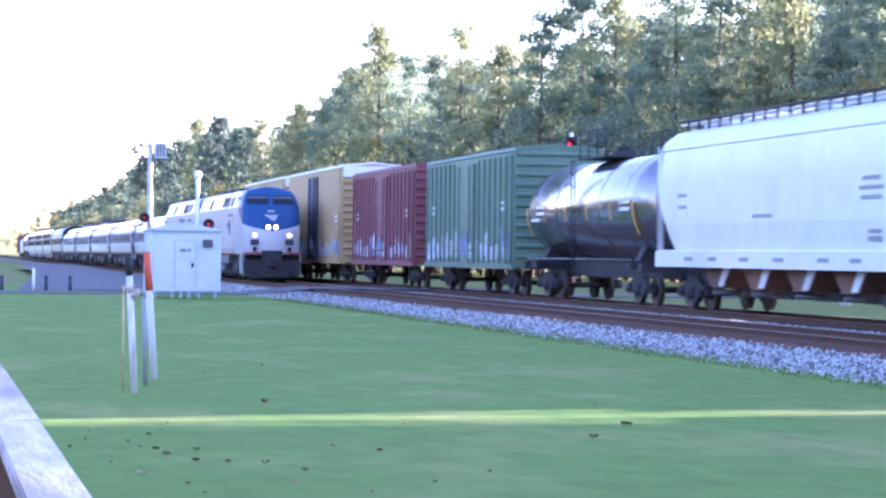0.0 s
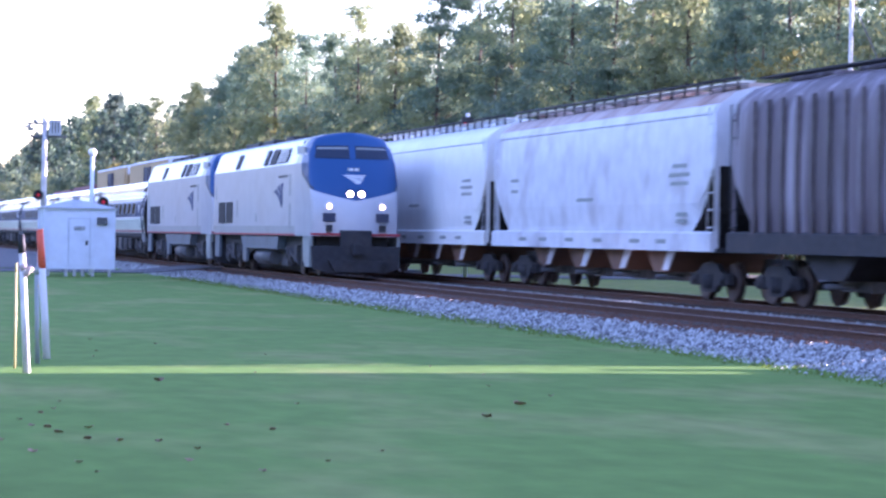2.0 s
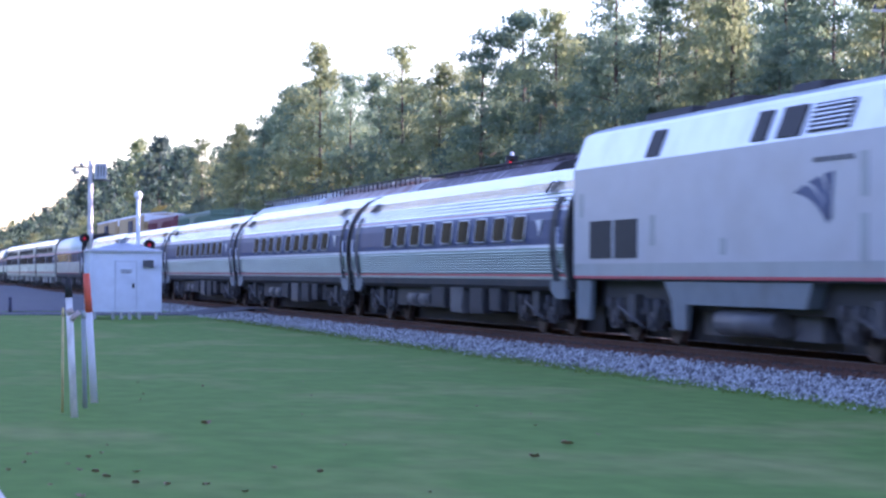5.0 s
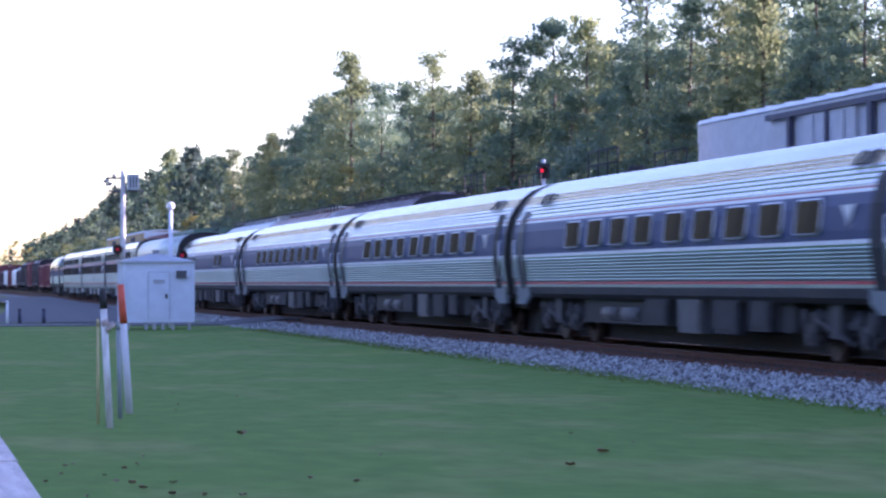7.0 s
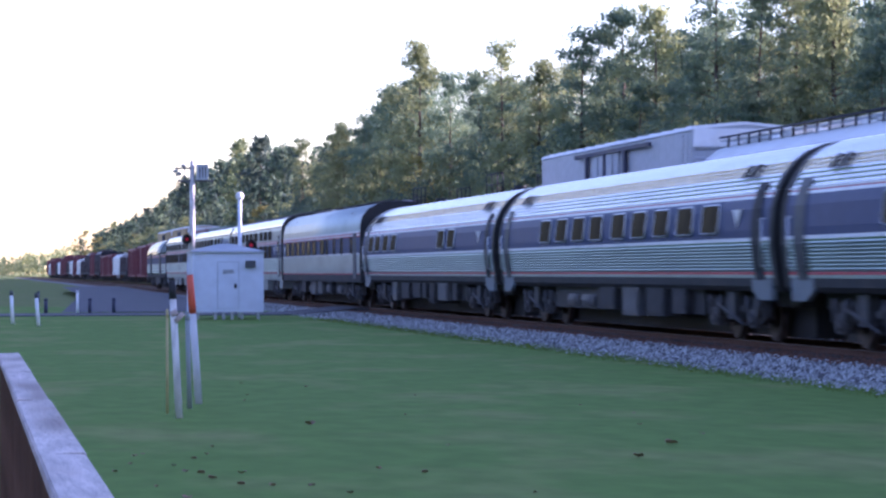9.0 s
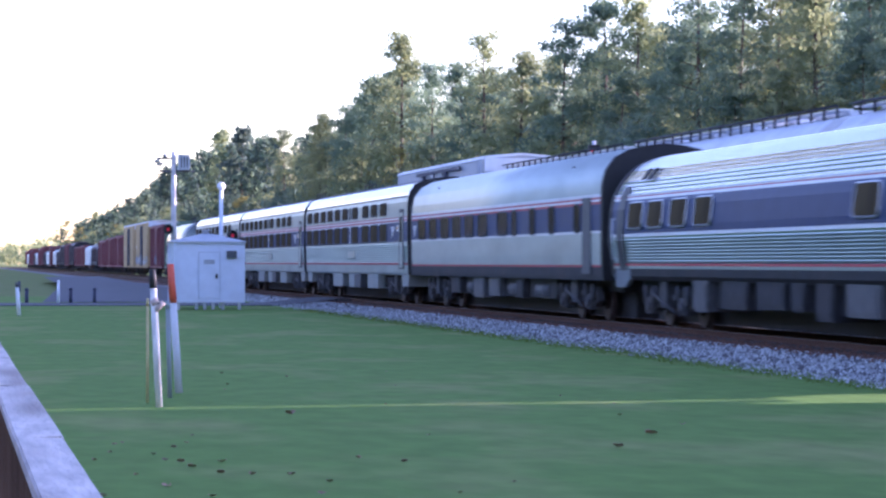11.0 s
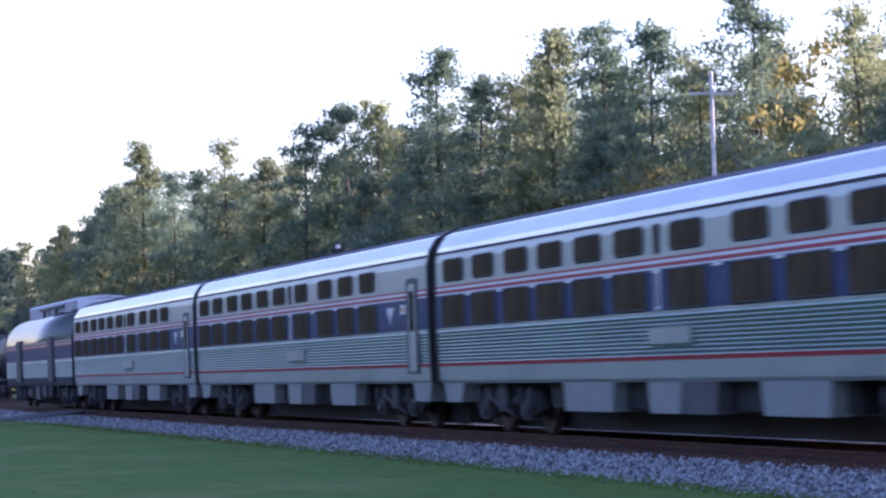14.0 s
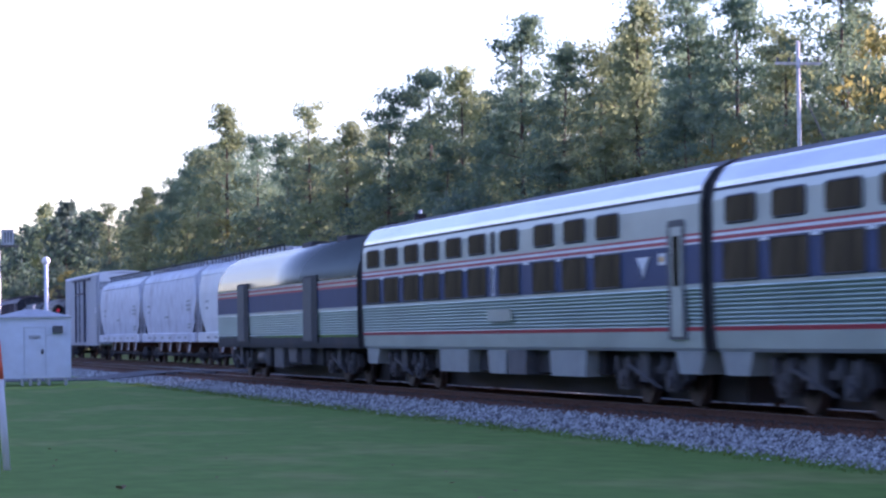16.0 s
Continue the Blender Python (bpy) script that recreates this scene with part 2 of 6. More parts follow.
# dark copy of the needles, shade put into the colour, for the mirrored wood
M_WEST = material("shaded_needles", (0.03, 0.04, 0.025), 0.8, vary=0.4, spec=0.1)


def let_light_through(m, share):
    """Leaves pass some of the light that falls on their far side."""
    n, link = m.node_tree.nodes, m.node_tree.links.new
    p = n["Principled BSDF"]
    t, mix = n.new("ShaderNodeBsdfTranslucent"), n.new("ShaderNodeMixShader")
    warm = n.new("ShaderNodeMix")
    warm.data_type, warm.blend_type = "RGBA", "MULTIPLY"
    warm.inputs[0].default_value, warm.inputs[7].default_value = 1.0, (1.15, 1.05, 0.72, 1.0)
    link(p.inputs["Base Color"].links[0].from_socket, warm.inputs[6])
    link(warm.outputs[2], t.inputs[0])
    mix.inputs[0].default_value = share
    link(p.outputs[0], mix.inputs[1])
    link(t.outputs[0], mix.inputs[2])
    link(mix.outputs[0], n["Material Output"].inputs[0])


for _m in (M_NEEDLE, M_NEEDLE_B, M_LEAF, M_BUSH, M_BLADE, M_FAR):
    let_light_through(_m, 0.46)
M_FALLEN = material("fallen_leaf", (0.26, 0.15, 0.09), 0.85, vary=0.5)


def glow(name, color, power):
    m = bpy.data.materials.new(name)
    m.use_nodes = True
    b = m.node_tree.nodes["Principled BSDF"]
    b.inputs["Base Color"].default_value = rgb(color)
    b.inputs["Emission Color"].default_value = rgb(color)
    b.inputs["Emission Strength"].default_value = power
    return m


M_HEADLIGHT = glow("headlight_glow", (1.0, 0.82, 0.66), 4.0)
M_DITCH = glow("ditch_light_glow", (1.0, 0.72, 0.55), 1.6)
M_LENS = glow("crossing_lamp_glow", (0.9, 0.02, 0.05), 0.025)
M_REDLIGHT = glow("red_signal_glow", (1.0, 0.02, 0.04), 0.25)

# ---- mesh helpers ----


def box(bm, x0, x1, y0, y1, z0, z1, mat=0):
    v = [bm.verts.new((x, y, z)) for x in (x0, x1) for y in (y0, y1) for z in (z0, z1)]
    for f in ((0, 1, 3, 2), (4, 6, 7, 5), (0, 4, 5, 1), (2, 3, 7, 6), (0, 2, 6, 4), (1, 5, 7, 3)):
        bm.faces.new([v[i] for i in f]).material_index = mat


def bar(bm, a, b, r, n=8, r2=None, mat=0):
    """A round bar from a to b, tapering from r to r2."""
    a, b = Vector(a), Vector(b)
    q = (b - a).to_track_quat("Z", "Y")
    r2 = r if r2 is None else r2
    rings = [[bm.verts.new(c + q @ Vector((rr * math.cos(k * math.tau / n), rr * math.sin(k * math.tau / n), 0))) for k in range(n)] for c, rr in ((a, r), (b, r2))]
    for k in range(n):
        f = bm.faces.new((rings[0][k], rings[0][(k + 1) % n], rings[1][(k + 1) % n], rings[1][k]))
        f.material_index, f.smooth = mat, True
    bm.faces.new(rings[0][::-1]).material_index = mat
    bm.faces.new(rings[1]).material_index = mat


def slab_yz(bm, pts, x0, x1, mat=0):
    """A plate whose outline lies in y and z, from x0 to x1."""
    a = [bm.verts.new((x0, y, z)) for y, z in pts]
    b = [bm.verts.new((x1, y, z)) for y, z in pts]
    n = len(pts)
    bm.faces.new(a).material_index = mat
    bm.faces.new(b[::-1]).material_index = mat
    for k in range(n):
        bm.faces.new((a[k], b[k], b[(k + 1) % n], a[(k + 1) % n])).material_index = mat


def slab_xz(bm, pts, y0, y1, mat=0, smooth=False):
    a = [bm.verts.new((x, y0, z)) for x, z in pts]
    b = [bm.verts.new((x, y1, z)) for x, z in pts]
    n = len(pts)
    bm.faces.new(a).material_index = mat
    bm.faces.new(b[::-1]).material_index = mat
    for k in range(n):
        f = bm.faces.new((a[k], a[(k + 1) % n], b[(k + 1) % n], b[k]))
        f.material_index, f.smooth = mat, smooth


def mesh_of(name, bm, *mats):
    bmesh.ops.recalc_face_normals(bm, faces=bm.faces)
    me = bpy.data.meshes.new(name)
    bm.to_mesh(me)
    bm.free()
    for m in mats:
        me.materials.append(m)
    return me


def part(name, bm, mats, parent, label="", at=None):
    """Links a bmesh as one mesh object under a thing."""
    mats = mats if isinstance(mats, (list, tuple)) else [mats]
    me = bm if isinstance(bm, bpy.types.Mesh) else mesh_of(name, bm, *mats)
    ob = new(name, me)
    ob.parent = parent
    if at is not None:
        ob.location = at
    return tagged(ob, label)


def root(name, x, y, z, label, category, group="", kind=""):
    e = new(name)
    e.location = (x, y, z)
    return tagged(e, label, category, group, kind)


def single(name, bm, mats, at, label, category, group="", kind=""):
    mats = mats if isinstance(mats, (list, tuple)) else [mats]
    ob = new(name, bm if isinstance(bm, bpy.types.Mesh) else mesh_of(name, bm, *mats))
    ob.location = at
    return tagged(ob, label, category, group, kind)


def B():
    return bmesh.new()


# ---- plan ----
RAIL_TOP = 0.29
NEAR_X, FAR_X = 16.26, 20.4

# ground, one sheet to the horizon
bm = B()
xs = [-3000, -400, -100, -40, -10, 0, 5, 10, 13, 23.2, 30, 45, 100, 400, 3000]
ys = [-3000, -300, -50, 0, 10, 20, 30, 40, 60, 80, 100, 130, 200, 400, 900, 3000]
grid = [[bm.verts.new((x, y, 0)) for y in ys] for x in xs]
for i in range(len(xs) - 1):
    for j in range(len(ys) - 1):
        f = bm.faces.new((grid[i][j], grid[i + 1][j], grid[i + 1][j + 1], grid[i][j + 1]))
        f.material_index = 1 if xs[i] >= 23 or ys[j] >= 130 else 0
single("ground", bm, [M_GRASS, M_GRASS_FAR], (0, 0, 0), "mown green lawn running to the railway and beyond", "ground", kind="structure")

# track bed: pale shoulder, rusty middle
bm = B()
slab_xz(bm, [(12.75, -0.05), (13.9, 0.1), (14.5, 0.15), (22.2, 0.15), (23.0, 0.05), (23.6, -0.05)], -340, 900)
single("track_bed", bm, M_BALLAST, (0, 0, 0), "pale grey crushed-stone ballast bed under two tracks", "ballast", kind="structure")
bm = B()
slab_xz(bm, [(14.25, 0.13), (14.6, 0.165), (17.95, 0.165), (18.1, 0.13)], -340, 900)
slab_xz(bm, [(18.85, 0.13), (19.0, 0.165), (21.9, 0.165), (22.2, 0.13)], -340, 900)
single("stained_ballast", bm, M_BALLAST_RUST, (0, 0, 0), "rust-brown stained ballast around the rails", "ballast", kind="structure")


def track(x, label):
    t = root("railway_track", x, 0, 0, label, "railway track", "two parallel tracks", "structure")
    for sx in (-0.7525, 0.7525):
        b = B()
        slab_xz(b, [(-0.07, 0.15), (0.07, 0.15), (0.07, 0.165), (0.012, 0.18), (0.012, 0.25), (0.036, 0.26), (0.036, 0.284), (-0.036, 0.284), (-0.036, 0.26), (-0.012, 0.25), (-0.012, 0.18), (-0.07, 0.165)], -340, 900)
        box(b, -0.03, 0.03, -340, 900, 0.284, 0.29, 1)
        part("rail", b, [M_RAIL, M_RAILTOP], t, at=(sx, 0, 0))
    return t


near_track = track(NEAR_X, "rusty steel rails with bright worn heads on ballast")
far_track = track(FAR_X, "rusty steel rails with bright worn heads on ballast")

# ---- rolling stock ----
_b = B()
bar(_b, (-0.06, 0, 0), (0.06, 0, 0), 0.42, 20)
bar(_b, (0.06, 0, 0), (0.09, 0, 0), 0.455, 20)
bar(_b, (-0.11, 0, 0), (-0.06, 0, 0), 0.16, 12)
WHEEL = mesh_of("wheel", _b, M_WHEEL)
_b = B()
bar(_b, (-1.05, 0, 0), (1.05, 0, 0), 0.08, 10)
AXLE = mesh_of("axle", _b, M_DARK)
_b = B()
slab_yz(_b, [(-1.25, 0.4), (-1.2, 0.62), (-0.75, 0.68), (-0.45, 0.86), (0.45, 0.86), (0.75, 0.68), (1.2, 0.62), (1.25, 0.4), (0.9, 0.36), (0.6, 0.42), (0.35, 0.22), (-0.35, 0.22), (-0.6, 0.42), (-0.9, 0.36)], -0.07, 0.07)
for _y in (-0.16, 0, 0.16):
    bar(_b, (-0.09, _y, 0.3), (-0.09, _y, 0.62), 0.06, 8)
for _y in (-0.9, 0.9):
    box(_b, -0.12, 0.1, _y - 0.17, _y + 0.17, 0.36, 0.62)
    bar(_b, (-0.18, _y, 0.46), (-0.1, _y, 0.46), 0.09, 10)
FREIGHT_FRAME = mesh_of("side_frame", _b, M_DARK)
_b = B()
slab_yz(_b, [(-1.9, 0.5), (-1.8, 0.85), (-0.7, 0.9), (-0.5, 0.72), (0.5, 0.72), (0.7, 0.9), (1.8, 0.85), (1.9, 0.5), (1.5, 0.34), (1.0, 0.4), (0.7, 0.6), (-0.7, 0.6), (-1.0, 0.4), (-1.5, 0.34)], -0.08, 0.08)
for _y in (-1.3, 1.3):
    box(_b, -0.16, 0.1, _y - 0.22, _y + 0.22, 0.3, 0.66)
    for _d in (-0.35, 0.35):
        bar(_b, (-0.12, _y + _d, 0.5), (-0.12, _y + _d, 0.92), 0.08, 8)
    bar(_b, (-0.22, _y, 0.46), (-0.14, _y, 0.46), 0.12, 10)
box(_b, -0.2, 0.05, -0.25, 0.25, 0.45, 1.0)
bar(_b, (-0.2, -0.9, 0.35), (-0.2, 0.9, 0.75), 0.035, 6)
COACH_FRAME = mesh_of("side_frame", _b, M_TRUCK)


def bogie(car, y, kind="freight"):
    e = new("bogie")
    e.parent = car
    e.location = (0, y, 0)
    axles = {"freight": (-0.9, 0.9), "coach": (-1.3, 1.3), "engine": (-1.4, 1.4)}[kind]
    frame_mesh = FREIGHT_FRAME if kind == "freight" else COACH_FRAME
    w = 0.98 if kind == "freight" else 1.12
    a = part("side_frame", frame_mesh, [], e, at=(-w, 0, 0))
    b = part("side_frame", frame_mesh, [], e, at=(w, 0, 0))
    b.rotation_euler = (0, 0, math.pi)
    for ay in axles:
        part("axle", AXLE, [], e, at=(0, ay, 0.455))
        l = part("wheel", WHEEL, [], e, at=(-0.76, ay, 0.455))
        l.rotation_euler = (0, 0, 0)
        r = part("wheel", WHEEL, [], e, at=(0.76, ay, 0.455))
        r.rotation_euler = (0, 0, math.pi)


def shell(bm, keys, y0, y1, bands, rolled=False):
    """A car body: half outline keys (x, z) from the sill to the ridge, drawn out along y. bands: (z0, z1, material, ribbed)."""
    pts = []
    for (xa, za), (xb, zb) in zip(keys, keys[1:]):
        length = math.hypot(xb - xa, zb - za)
        cuts = sorted({0.0, *[(z - za) / (zb - za) for b in bands for z in b[:2] if zb > za and za < z < zb]})
        for c0, c1 in zip(cuts, cuts[1:] + [1.0]):
            zm = za + (c0 + c1) / 2 * (zb - za)
            rib = next((b[3] for b in bands if b[0] <= zm <= b[1]), False)
            n = max(1, round((c1 - c0) * length / (0.052 if zm > 2.5 else 0.034))) if rib else 1
            for k in range(n):
                f = c0 + (c1 - c0) * k / n
                pts.append((xa + f * (xb - xa), za + f * (zb - za), rib))
    pts.append((*keys[-1], False))
    out = []
    for k, (x, z, rib) in enumerate(pts):
        off = 0.0
        if rib:
            off = (0.006 if k % 2 else -0.005) if z > 3.5 else (0.017 if k % 2 else -0.015) if z > 2.5 else (0.013 if k % 2 else -0.009)
        ledge = (0.013 if z < 2.5 else -0.016 if z < 3.5 else 0.0) if rib and k % 2 else 0.0
        out.append((x + off, z + ledge + (off if z > 3.3 else 0)))
    half = out[:-1]
    loop = [(-x, z) for x, z in half] + [out[-1]] + [(x, z) for x, z in reversed(half)]
    a = [bm.verts.new((x, y0, z)) for x, z in loop]
    b = [bm.verts.new((x, y1, z)) for x, z in loop]
    for k in range(len(loop) - 1):
        zm = (loop[k][1] + loop[k + 1][1]) / 2
        f = bm.faces.new((a[k], a[k + 1], b[k + 1], b[k]))
        f.material_index = next((q[2] for q in bands if q[0] <= zm <= q[1]), 0)
        f.smooth = rolled and zm > 2.95
    bm.faces.new((a[-1], a[0], b[0], b[-1]))
    return a, b


def half_width(keys, z):
    for (xa, za), (xb, zb) in zip(keys, keys[1:]):
        if za <= z <= zb:
            return xa + (z - za) / max(zb - za, 1e-6) * (xb - xa)
    return keys[0][0]


def window_mesh(w, h, lean, glass, rim=M_RIM, corner=0.1):
    """A rounded pane in its rim, for the side that faces -x; lean: how far its top falls inwards."""
    b = B()

    def ring(ww, hh, x, c):
        pts = []
        for cx, cz, a0 in ((ww / 2 - c, hh / 2 - c, 0), (-ww / 2 + c, hh / 2 - c, 90), (-ww / 2 + c, -hh / 2 + c, 180), (ww / 2 - c, -hh / 2 + c, 270)):
            for k in range(4):
                a = radians(a0 + 30 * k)
                pts.append((cx + c * math.cos(a), cz + c * math.sin(a)))
        return [b.verts.new((x + lean * (z + hh / 2) / hh, y, z)) for y, z in pts]

    o, i, g = ring(w + 0.06, h + 0.06, 0.0, corner + 0.03), ring(w, h, -0.022, corner), ring(w - 0.02, h - 0.02, -0.008, corner)
    n = len(o)
    for r0, r1 in ((o, i), (i, g)):
        for k in range(n):
            b.faces.new((r0[k], r0[(k + 1) % n], r1[(k + 1) % n], r1[k])).material_index = 1
    b.faces.new(g).material_index = 0
    me = mesh_of("window", b, glass, rim)
    return me


def add_windows(car, keys, spots, z, w, h, glass, corner=0.1, both=True, rim=M_RIM):
    x0, x1 = half_width(keys, z - h / 2), half_width(keys, z + h / 2)
    me = window_mesh(w, h, x0 - x1, glass, rim, corner)
    off = 0.036 if keys is TUBE else 0.012  # clears the bulge of the rounded side
    for y in spots:
        part("window", me, [], car, at=(-x0 - off, y, z))
        if both:
            o = part("window", me, [], car, at=(x0 + off, y, z))
            o.rotation_euler = (0, 0, math.pi)


def underfloor(car, length, seed, color=M_GREYKIT):
    """Tanks, boxes and pipes hung under a coach."""
    b = B()
    box(b, -0.9, 0.9, -length / 2 + 0.5, length / 2 - 0.5, 0.72, 1.08)
    box(b, -1.25, 1.25, -length / 2 + 5.8, length / 2 - 5.8, 0.5, 1.06)
    part("underframe", b, M_BLACK, car)
    # black block added to darken the space between floor and rails
    b = B()
    box(b, -0.55, 0.55, -length / 2 + 0.6, length / 2 - 0.6, 0.12, 0.74)
    part("centre_sill", b, M_BLACK, car)
    rnd = random.Random(seed)
    y = -length / 2 + 6.6
    while y < length / 2 - 7.2:
        w = rnd.uniform(0.7, 1.7)
        b = B()
        z = rnd.uniform(0.38, 0.6)
        if rnd.random() < 0.25:
            bar(b, (-1.1, y, 0.7), (-1.1, y + w, 0.7), 0.22, 12)
            bar(b, (-1.1, y + w * 0.5, 0.7), (-1.1, y + w * 0.5, 1.05), 0.05, 6)
            part("air_tank", b, color, car)
        else:
            slab_yz(b, [(y, 1.05), (y + 0.06, z), (y + w - 0.06, z), (y + w, 1.05)], -1.42, 1.42)
            box(b, -1.44, -1.42, y + 0.12, y + w - 0.12, z + 0.08, 0.98)
            part("equipment_box", b, rnd.choice([color, M_DARK, M_DARK]), car)
        y += w + rnd.uniform(0.25, 1.0)


def ends(car, length, top, w=1.1, sides=(-1, 1)):
    for s in sides:
        b = B()
        y0 = length / 2 - 0.05
        outline = [(-w, y0)] + [(-w + (0.05 if k % 2 else 0), y0 + 0.05 * k) for k in range(1, 6)] + [(w - (0.05 if k % 2 else 0), y0 + 0.05 * k) for k in range(5, 0, -1)] + [(w, y0)]
        lo = [b.verts.new((x, s * y, 1.1)) for x, y in outline]
        hi = [b.verts.new((x, s * y, top)) for x, y in outline]
        b.faces.new(lo), b.faces.new(hi)
        for k in range(len(lo)):
            b.faces.new((lo[k], lo[(k + 1) % len(lo)], hi[(k + 1) % len(hi)], hi[k]))
        part("gangway_bellows", b, M_BLACK, car)
        b = B()
        box(b, -0.16, 0.16, min(s * length / 2 * 0.985, s * (length / 2 + 0.28)), max(s * length / 2 * 0.985, s * (length / 2 + 0.28)), 0.72, 0.98)
        part("coupler", b, M_DARK, car)


def grabs(car, keys, spots, z0, z1, off=0.06):
    for y in spots:
        x = -half_width(keys, (z0 + z1) / 2) - off
        b = B()
        bar(b, (x, y, z0), (x, y, z1), 0.018, 6)
        for z in (z0, z1):
            bar(b, (x, y, z), (x + off + 0.05, y, z), 0.018, 6)
        part("grab_rail", b, M_ALU, car)


TUBE = [(1.38, 1.02), (1.5, 1.12), (1.545, 1.5), (1.6, 1.9), (1.6, 2.2), (1.565, 2.6), (1.47, 2.95), (1.33, 3.22), (1.13, 3.47), (0.88, 3.66), (0.55, 3.8), (0.25, 3.86), (0.0, 3.875)]


def tube_coach(spots, label, seed):
    """Stainless coach with ribbed rounded sides."""
    L = 25.5
    car = root("passenger_coach", NEAR_X, 0, RAIL_TOP, label, "rail coach", "coaches of the passenger train")
    b = B()
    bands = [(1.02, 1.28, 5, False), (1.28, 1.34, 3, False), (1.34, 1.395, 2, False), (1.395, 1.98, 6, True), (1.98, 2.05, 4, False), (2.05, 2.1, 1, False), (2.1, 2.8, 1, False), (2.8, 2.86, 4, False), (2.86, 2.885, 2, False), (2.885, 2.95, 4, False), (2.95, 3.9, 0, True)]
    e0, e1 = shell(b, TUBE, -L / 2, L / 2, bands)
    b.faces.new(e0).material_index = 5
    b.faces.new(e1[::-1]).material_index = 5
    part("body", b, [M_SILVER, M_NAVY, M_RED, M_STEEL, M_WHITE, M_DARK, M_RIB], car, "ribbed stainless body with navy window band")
    add_windows(car, TUBE, spots, 2.45, 1.22, 0.56, M_GLASS_WARM, corner=0.1, rim=M_WINFRAME)
    ends(car, L, 3.3)
    # dark end collars and doors
    for s in (-1, 1):
        b = B()
        c0, c1 = shell(b, [(x + 0.012, z) for x, z in TUBE[:-1]] + [(0.0, 3.89)], s * (L / 2 - 0.24), s * (L / 2 + 0.02), [])
        b.faces.new(c0), b.faces.new(c1[::-1])
        part("end_collar", b, M_BLACK, car)
        for side in (-1, 1):
            b = B()
            rows = [[b.verts.new((side * (half_width(TUBE, z) + 0.02), s * (L / 2 - 1.05) + dy, z)) for dy in (-0.3, 0.3)] for z in (1.1, 1.5, 1.9, 2.2, 2.6, 2.95, 3.1)]
            for p0, p1 in zip(rows, rows[1:]):
                b.faces.new((p0[0], p0[1], p1[1], p1[0]))
            bmesh.ops.solidify(b, geom=list(b.faces), thickness=0.03)
            part("door", b, M_GREYKIT if s > 0 else M_DARK, car, "vestibule door in the curved side")
            b = B()
            y0, y1 = s * (L / 2 - 0.35), s * (L / 2 - 1.6)
            slab_yz(b, [(y0, 1.36), (y0, 0.86), ((y0 + 2 * y1) / 3, 0.86), (y1, 1.05), (y1, 1.36)], side * 1.47 - 0.05, side * 1.47 + 0.05)
            part("step_well", b, M_LOCOSKIRT, car, "grey panel under the vestibule door")
        for k in (0, 1):
            b = B()
            slab_yz(b, [(-0.075, 0), (-0.075, 0.32), (0.075, 0.32), (0.075, 0)], -0.02, 0.02)
            o = part("roof_vent", b, M_DARK, car, at=(-1.365, s * (L / 2 - 2.1 - 0.55 * k), 3.24))
            o.rotation_euler = (0, radians(38), 0)
    # navy roundel ahead of the windows
    fan_mark(car, -1.6, -L / 2 + 2.3, 2.25, 0.62, 0.36)
    underfloor(car, L, seed)
    bogie(car, -9.1, "coach"), bogie(car, 9.1, "coach")
    grabs(car, TUBE, (-L / 2 + 0.55, L / 2 - 0.55), 1.5, 2.4)
    return car


def fan_mark(car, x, y, z, wide, high):
    """White fan of three curved blades on the window band, foot downwards."""
    for k in range(3):
        b = B()
        f0, f1 = k / 3 - 0.5, k / 3 - 0.5 + 0.25
        pts = []
        for f, order in ((f0, range(6)), (f1, range(5, -1, -1))):
            for q in order:
                u = q / 5
                pts.append((y + wide * f * u ** 1.5 + 0.03 * (f > f0), z + high * u))
        slab_yz(b, pts, x - 0.01, x + 0.02)
        part("emblem", b, M_WHITE, car, "white fan emblem blade")


SLAB = [(1.46, 1.0), (1.5, 1.06), (1.52, 1.4), (1.54, 2.2), (1.53, 3.45), (1.47, 3.75), (1.3, 4.0), (0.95, 4.17), (0.5, 4.25), (0.0, 4.27)]


